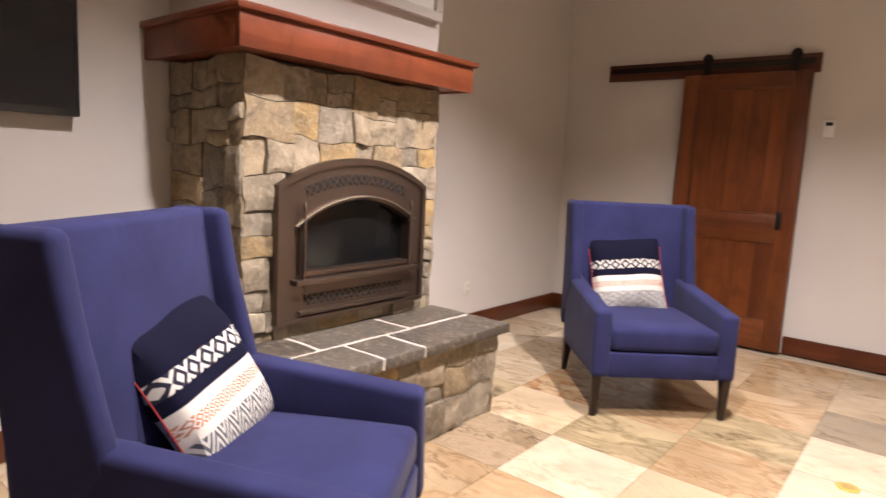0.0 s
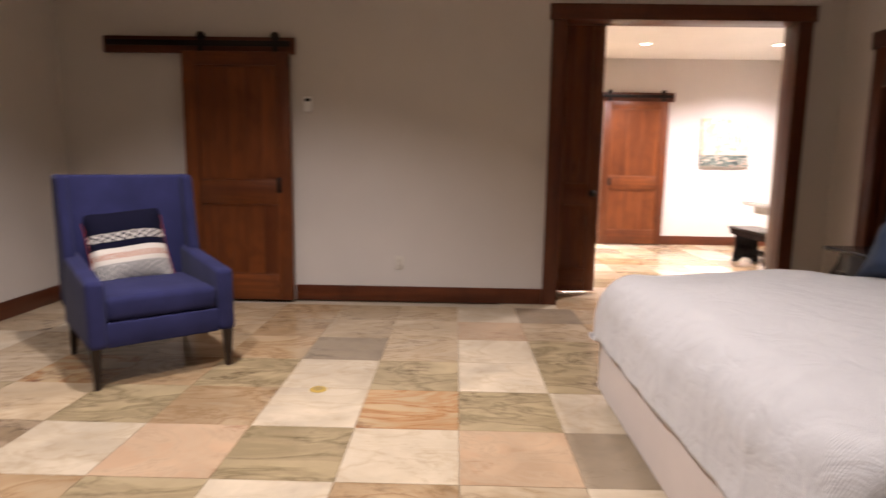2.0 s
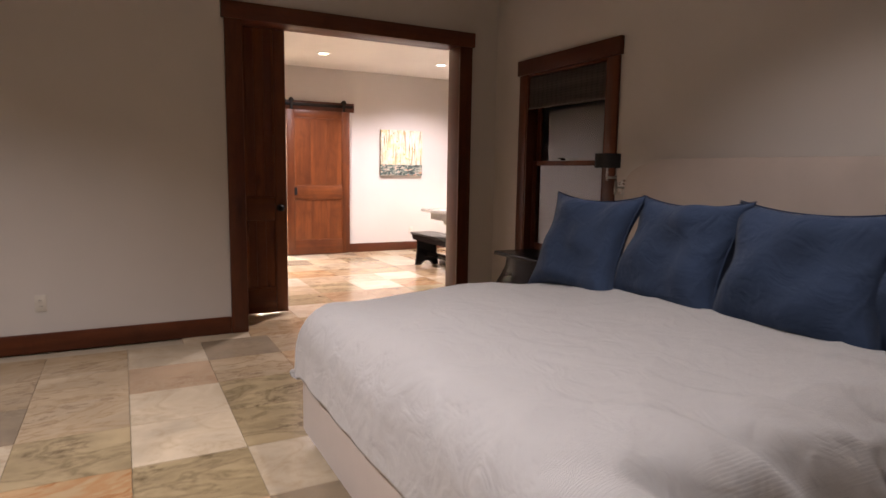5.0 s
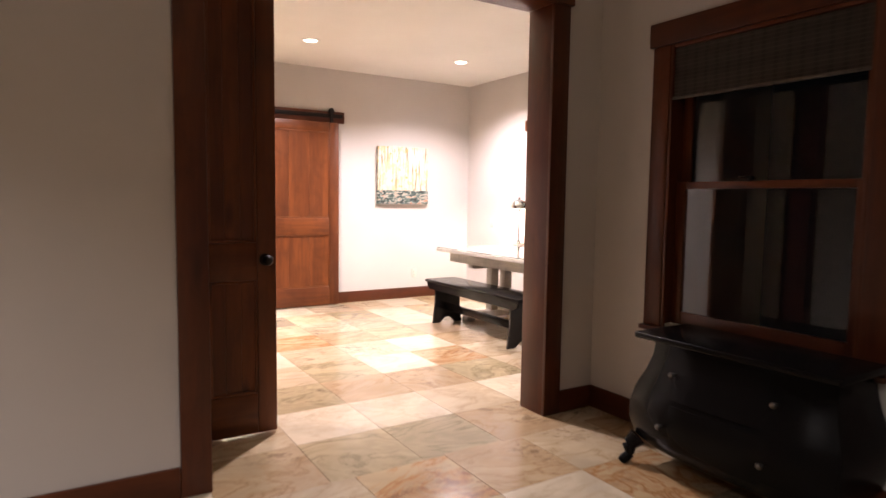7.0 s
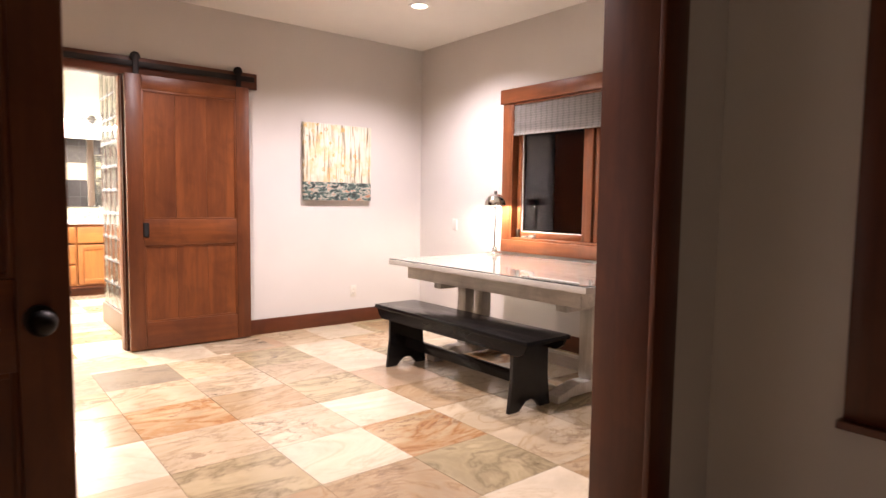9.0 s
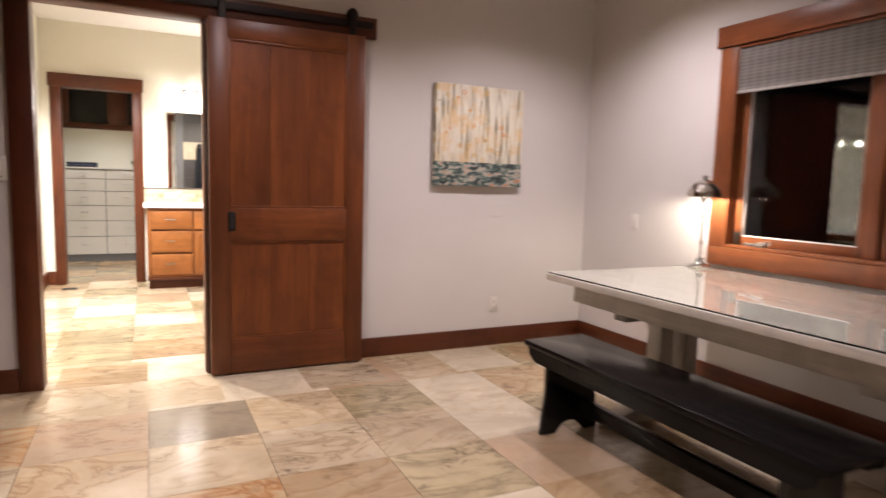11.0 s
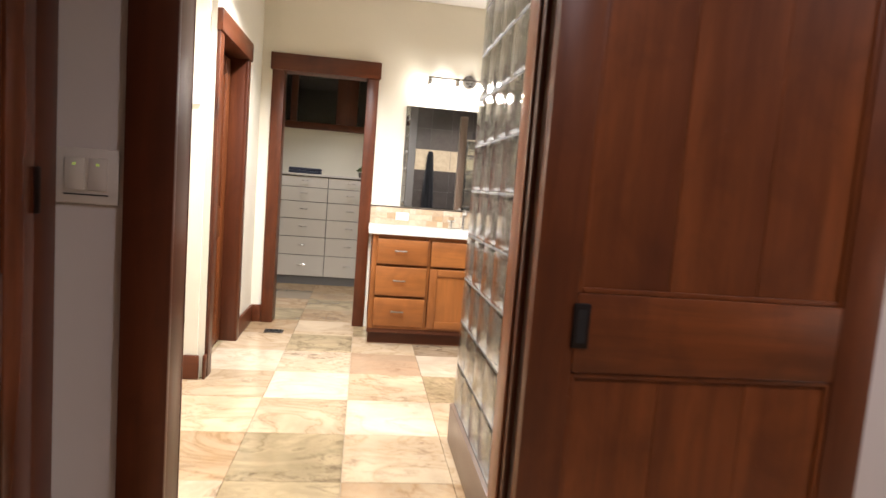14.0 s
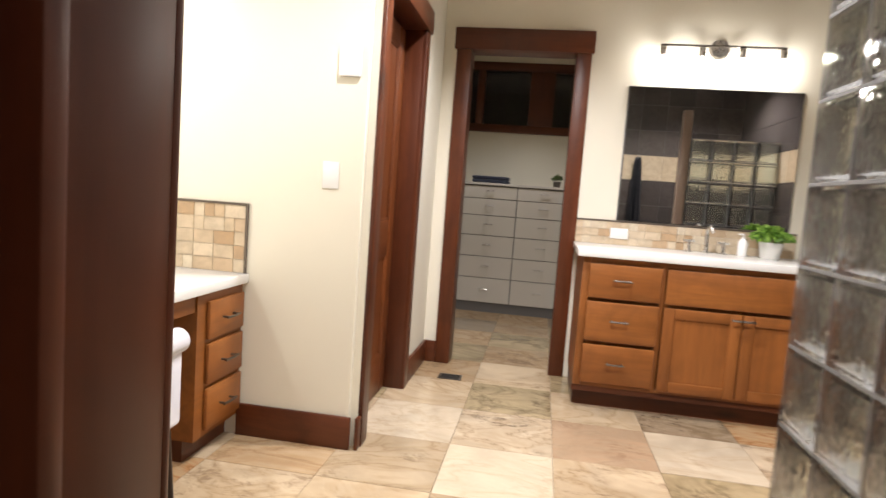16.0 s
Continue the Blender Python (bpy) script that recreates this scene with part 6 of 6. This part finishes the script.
# shower walls behind
M_SHOWER = tile_mat("dark slate shower tile", [(0.055, 0.045, 0.042), (0.075, 0.062, 0.056), (0.045, 0.038, 0.036), (0.09, 0.075, 0.066)], 0.22)
sh1 = thing("wall_shower", "dark slate tiled shower wall with a cream band", "wall", None, "", "structure")
part("backing", boxed(2.81, BX1, RY1B + 0.011, RY1B + 0.020, 0, BATH_H), M_JOINT, sh1, smooth=False)
part("backing", boxed(BX1, BX1 + 0.12, RY1B, BY1B, 0, BATH_H), M_JOINT, sh1, smooth=False)
for x in range(5):
    for z in range(9):
        zz = z * 0.305
        m = M_SPLASH if z == 5 else M_SHOWER
        a, c = 2.81 + x * 0.305, min(BX1, 2.81 + (x + 1) * 0.305)
        part("tile", boxed(a + 0.002, c - 0.002, RY1B + 0.018, RY1B + 0.028, zz + 0.002, min(BATH_H, zz + 0.305) - 0.002), m, sh1, smooth=False)
for y in range(12):
    for z in range(9):
        zz = z * 0.305
        m = M_SPLASH if z == 5 else M_SHOWER
        a = RY1B + 0.03 + y * 0.305
        part("tile", boxed(BX1 - 0.010, BX1 + 0.001, a + 0.002, min(BY1, a + 0.305) - 0.002, zz + 0.002, min(BATH_H, zz + 0.305) - 0.002), m, sh1, smooth=False)
rb = thing("bath_robe", "dark bathrobe hanging on a hook in the shower corner", "robe", pose(3.12, RY1B + 0.07, 0.75))

bm = bmesh.new()
grid = []
for i in range(25):
    row = []
    for j in range(19):
        u, v = i / 24, j / 18
        w = 0.035 + 0.065 * (1 - v) ** 0.7
        a = (u - 0.5) * 2
        row.append(bm.verts.new((a * w, 0.045 * (1 - a * a) + 0.012 * math.sin(a * 9 + v * 2) * (1 - v), v * 1.05)))
    grid.append(row)
for i in range(24):
    for j in range(18):
        bm.faces.new((grid[i][j], grid[i + 1][j], grid[i + 1][j + 1], grid[i][j + 1]))
bmesh.ops.solidify(bm, geom=bm.faces[:], thickness=0.012)
part("cloth", bm, fabric("charcoal towelling", (0.02, 0.02, 0.024), 0.95, 300), rb, smooth="all")
part("hook", rod(bmesh.new(), (0, -0.055, 1.06), (0, 0.05, 1.07), 0.008), M_NICKEL, rb)

# closet
M_MELA = paint("pale grey melamine", (0.58, 0.55, 0.49), 0.45)
dk2 = thing("closet_drawers", "pale grey built-in closet drawer unit", "drawer unit")
CYF = 15.58
# carcass coloured dark to put shade in the gaps between drawer fronts
part("carcass", boxed(0.73, 2.89, CYF + 0.02, CY1, 0.0, 1.30), M_JOINT, dk2, smooth=False)
part("top", boxed(0.73, 2.89, CYF - 0.015, CY1, 1.301, 1.325, bevel=0.003), M_MELA, dk2)
zs = [0.10, 0.355, 0.575, 0.79, 0.995, 1.165, 1.295]
for x0, x1 in ((0.74, 1.21), (1.215, 1.755), (1.76, 2.30), (2.305, 2.88)):
    for z0, z1 in zip(zs, zs[1:]):
        d = part("drawer_front", boxed(x0 + 0.002, x1 - 0.002, CYF, CYF + 0.019, z0 + 0.004, z1 - 0.004, bevel=0.0015, seg=1), M_MELA, dk2, smooth=False)
        pull(d, (x0 + x1) / 2, CYF, (z0 + z1) / 2 + 0.015, 0.09, m=M_NICKEL)
cw = thing("window_3", "stained wooden closet window with two dark panes", "window", None, "", "structure")
for x0, x1, z0, z1 in ((0.72, 2.90, 1.88, 1.965), (0.72, 2.90, 2.53, 2.62), (0.72, 0.80, 1.965, 2.53), (1.22, 1.30, 1.965, 2.53), (1.78, 2.04, 1.965, 2.53), (2.52, 2.90, 1.965, 2.53)):
    part("frame_bar", boxed(x0, x1, CY1 - 0.03, CY1 + 0.06, z0, z1, bevel=0.006), M_TRIMX if x1 - x0 > 0.5 else M_TRIM, cw)
for x0, x1 in ((0.80, 1.22), (1.30, 1.78), (2.04, 2.52)):
    g = part("pane", boxed(x0, x1, CY1 + 0.03, CY1 + 0.036, 1.965, 2.53), M_GLASS, cw, "dark night glass", smooth=False)
bx = thing("folded_towel", "dark folded cloth on the closet drawer top", "towel", pose(1.47, 15.72, 1.325))
for k in range(2):
    part("fold", boxed(-0.19, 0.19, -0.10, 0.10, 0.001 + k * 0.035, 0.034 + k * 0.035, bevel=0.014, seg=3), fabric("charcoal cloth", (0.035, 0.04, 0.06), 0.95, 400), bx)
pt = thing("small_plant", "tiny dark plant pot on the closet drawers", "plant", pose(2.14, 15.75, 1.325))
part("pot", lathe(bmesh.new(), [(0.03, 0), (0.04, 0.06), (0.036, 0.062)], 18), M_PEWTER, pt)
bm, tips = leaves(60, 0.05, 0.06, 0.04, 12, 0.06)
part("leaves", bm, M_LEAF, pt, smooth=False)
jr = thing("white_jar", "small white jar on the closet drawers", "jar", pose(2.27, 15.73, 1.325))
part("body", lathe(bmesh.new(), [(0.035, 0), (0.04, 0.01), (0.04, 0.09), (0.034, 0.10)], 20), M_WHITEP, jr)
part("lid", lathe(bmesh.new(), [(0.038, 0.101), (0.038, 0.115), (0.01, 0.12)], 20), M_WHITEP, jr)


# ---- floor tiles ----
def floor_stone(name, base, vein, dark, contrast=0.5, scale=1.0):
    m = mat(name, base, 0.2)
    n = Nodes(m)
    v = n.coords(random_shift=True)
    vs = n.coords((1.0, 1.9, 1.0), (0, 0, 0.6), random_shift=True)
    info = n.add("ShaderNodeObjectInfo")
    cloud = n.noise(v, 2.4 * scale, 6, 0.58, 0.7)
    band = n.noise(vs, 1.25 * scale, 6, 0.56, 1.5)
    blot = n.noise(vs, 8.0 * scale, 9, 0.78, 0.6)
    patch = n.noise(v, 2.0 * scale, 2, 0.5, 0.4)
    fine = n.noise(v, 80, 5, 0.7)
    c = n.mix(n.ramp(cloud, (0.34, (0, 0, 0)), (0.66, (1, 1, 1))), tuple(k * 0.90 for k in base), tuple(min(1, k * 1.25) for k in base))
    c = n.mix(n.ramp(band, (0.42, (0, 0, 0)), (0.49, (contrast,) * 3), (0.53, (0.25 * contrast,) * 3), (0.60, (contrast * 0.75,) * 3), (0.68, (0, 0, 0))), c, vein)
    c = n.mix(n.ramp(band, (0.472, (0, 0, 0)), (0.490, (contrast * 0.5,) * 3), (0.494, (0, 0, 0))), c, dark)
    spots = n.mix(1.0, n.ramp(blot, (0.50, (0, 0, 0)), (0.60, (1, 1, 1))), n.ramp(patch, (0.52, (0, 0, 0)), (0.60, (contrast,) * 3)), "MULTIPLY")
    c = n.mix(spots, c, dark)
    c = n.mix(n.ramp(fine, (0.30, (0.22,) * 3), (0.42, (0, 0, 0))), c, tuple(k * 0.6 for k in base))
    lum = n.ramp(info.outputs["Random"], (0.0, (0.90, 0.89, 0.87)), (1.0, (1.10, 1.09, 1.07)))
    n.colour(n.mix(1.0, c, lum, "MULTIPLY"))
    n.rough(cloud, 0.12, 0.25)
    n.bump(fine, 0.06, 0.001)
    return m


KINDS = {
    "W": floor_stone("ivory travertine tile", (0.540, 0.458, 0.344), (0.486, 0.387, 0.258), (0.360, 0.273, 0.172), 0.45),
    "C": floor_stone("cream slate tile", (0.450, 0.356, 0.241), (0.369, 0.264, 0.150), (0.198, 0.132, 0.077), 0.65),
    "T": floor_stone("tan veined tile", (0.387, 0.286, 0.176), (0.324, 0.198, 0.095), (0.171, 0.106, 0.060), 0.72),
    "P": floor_stone("rosy tan tile", (0.405, 0.277, 0.176), (0.441, 0.339, 0.228), (0.270, 0.158, 0.095), 0.65),
    "O": floor_stone("olive banded tile", (0.373, 0.295, 0.176), (0.243, 0.189, 0.107), (0.135, 0.097, 0.056), 0.85),
    "G": floor_stone("grey brown tile", (0.243, 0.194, 0.138), (0.324, 0.255, 0.172), (0.117, 0.088, 0.060), 0.65),
    "B": floor_stone("mottled dark brown tile", (0.225, 0.163, 0.099), (0.378, 0.290, 0.198), (0.090, 0.062, 0.039), 0.98, 1.8),
    "B2": floor_stone("cream tile with dark blotches", (0.470, 0.380, 0.270), (0.400, 0.300, 0.190), (0.120, 0.085, 0.055), 0.85, 1.3),
    "R": floor_stone("rust veined tile", (0.414, 0.304, 0.176), (0.378, 0.185, 0.073), (0.198, 0.097, 0.052), 0.98),
}
MIX = ("W", "C", "C", "T", "C", "O", "C", "T", "W", "B2", "T", "C", "O", "W", "C", "W", "C", "R", "B2")
BED_TILES = {(0, 3): "G", (-1, 3): "W", (-2, 3): "C", (-3, 3): "C", (-4, 3): "T", (0, 2): "C", (-1, 2): "P", (-2, 2): "C", (-3, 2): "C", (0, 1): "O", (-1, 1): "W", (-2, 1): "C", (-3, 1): "G",
             (0, 0): "O", (-1, 0): "W", (-2, 0): "O", (-3, 0): "W", (0, -1): "W", (-1, -1): "O", (-2, -1): "R", (-3, -1): "W", (0, -2): "G", (-1, -2): "P", (-2, -2): "W", (-3, -2): "O",
             (-4, -2): "P", (-5, -2): "W", (-6, -2): "B", (-4, -1): "T", (-5, -1): "O", (-6, -1): "C", (-4, 0): "O", (-4, 1): "T", (-5, 0): "T", (-4, -3): "O", (-5, -3): "T", (-3, -3): "W", (-2, -3): "T", (-5, -4): "T", (1, 3): "C", (1, 2): "T"}
STUDY_TILES = {(-1, -1): "C", (0, -1): "W", (1, -1): "W", (2, -1): "P", (3, -1): "C", (4, -1): "O", (5, -1): "T", (-1, -2): "P", (0, -2): "G", (1, -2): "C", (2, -2): "O", (3, -2): "W", (4, -2): "T",
               (-1, -3): "T", (0, -3): "C", (1, -3): "B2", (2, -3): "C", (3, -3): "W", (4, -3): "O", (-1, -4): "T", (0, -4): "R", (1, -4): "T", (2, -4): "O", (3, -4): "P", (2, -5): "W", (1, -5): "B2", (3, -5): "T", (0, -5): "C",
               (0, -7): "T", (0, -8): "W", (1, -8): "C", (1, -7): "T", (1, -6): "W", (0, -9): "O"}
BATH_TILES = {(0, 0): "W", (-1, 0): "C", (-1, 1): "O", (0, 1): "T", (-1, 2): "O", (0, 2): "C", (-1, 3): "C", (0, 3): "W", (-1, 4): "W", (0, 4): "C", (1, 4): "O", (-2, 4): "C", (-3, 4): "T",
              (-2, 5): "W", (-1, 5): "B2", (0, 5): "P", (1, 5): "W", (-1, 6): "O", (0, 6): "C", (1, 6): "B", (2, 6): "R", (-2, 6): "C", (-1, 7): "C", (-2, 7): "T", (0, 7): "O", (-1, 8): "T", (-2, 8): "O", (0, 8): "T", (-2, 9): "T", (-1, 9): "O", (0, 9): "T", (-2, 10): "G", (-1, 10): "T", (0, 10): "O", (-2, 11): "T", (-1, 11): "T", (0, 11): "G"}
S = 0.485


def tile_floor(name, label, x0, y0, sx, sy, xa, xb, ya, yb, known, seed):
    t = thing(name, label, "floor", None, "", "structure")
    r = random.Random(seed)
    shared = {}
    for k, m in KINDS.items():
        bm = boxed(0.0012, sx - 0.0012, 0.0012, sy - 0.0012, -0.012, 0.0)
        shared[k] = mesh_of("tile", bm, m)
    for i in range(math.floor((xa - x0) / sx), math.ceil((xb - x0) / sx)):
        for j in range(math.floor((ya - y0) / sy + 0.01), math.ceil((yb - y0) / sy - 0.01)):
            k = known.get((i, j)) or r.choice(MIX)
            ob = new("tile", shared[k])
            ob.parent = t
            ob.location = (x0 + i * sx, y0 + j * sy, r.uniform(-0.0008, 0.0))
    return t


tile_floor("floor_bedroom", "polished square stone tiles in mixed cream, tan and grey", 0.923, 3.30, S, S, XL, XR + 0.1, Y0, 5.24, BED_TILES, 11)
tile_floor("floor_study", "polished square stone tiles running through the study", 2.262, 9.600, S, 0.4865, 0.9, RX1 + 0.1, 5.247, 9.612, STUDY_TILES, 12)
tile_floor("floor_bath", "polished square stone tiles of bathroom and closet", 2.165, 9.655, S, 0.502, BX0, BX1, 9.612, 16.06, BATH_TILES, 13)
cap = thing("floor_outlet", "small round brass floor outlet cover", "floor outlet", pose(-0.318, 3.28, 0.0))
part("plate", lathe(bmesh.new(), [(0.045, -0.001), (0.046, 0.002), (0.043, 0.004), (0.02, 0.004)], 28), mat("worn brass", (0.62, 0.43, 0.10), 0.35, 0.3), cap)
part("lid", lathe(bmesh.new(), [(0.026, 0.0038), (0.026, 0.0055), (0.01, 0.006)], 20), mat("worn brass lid", (0.45, 0.32, 0.12), 0.4, 0.3), cap)
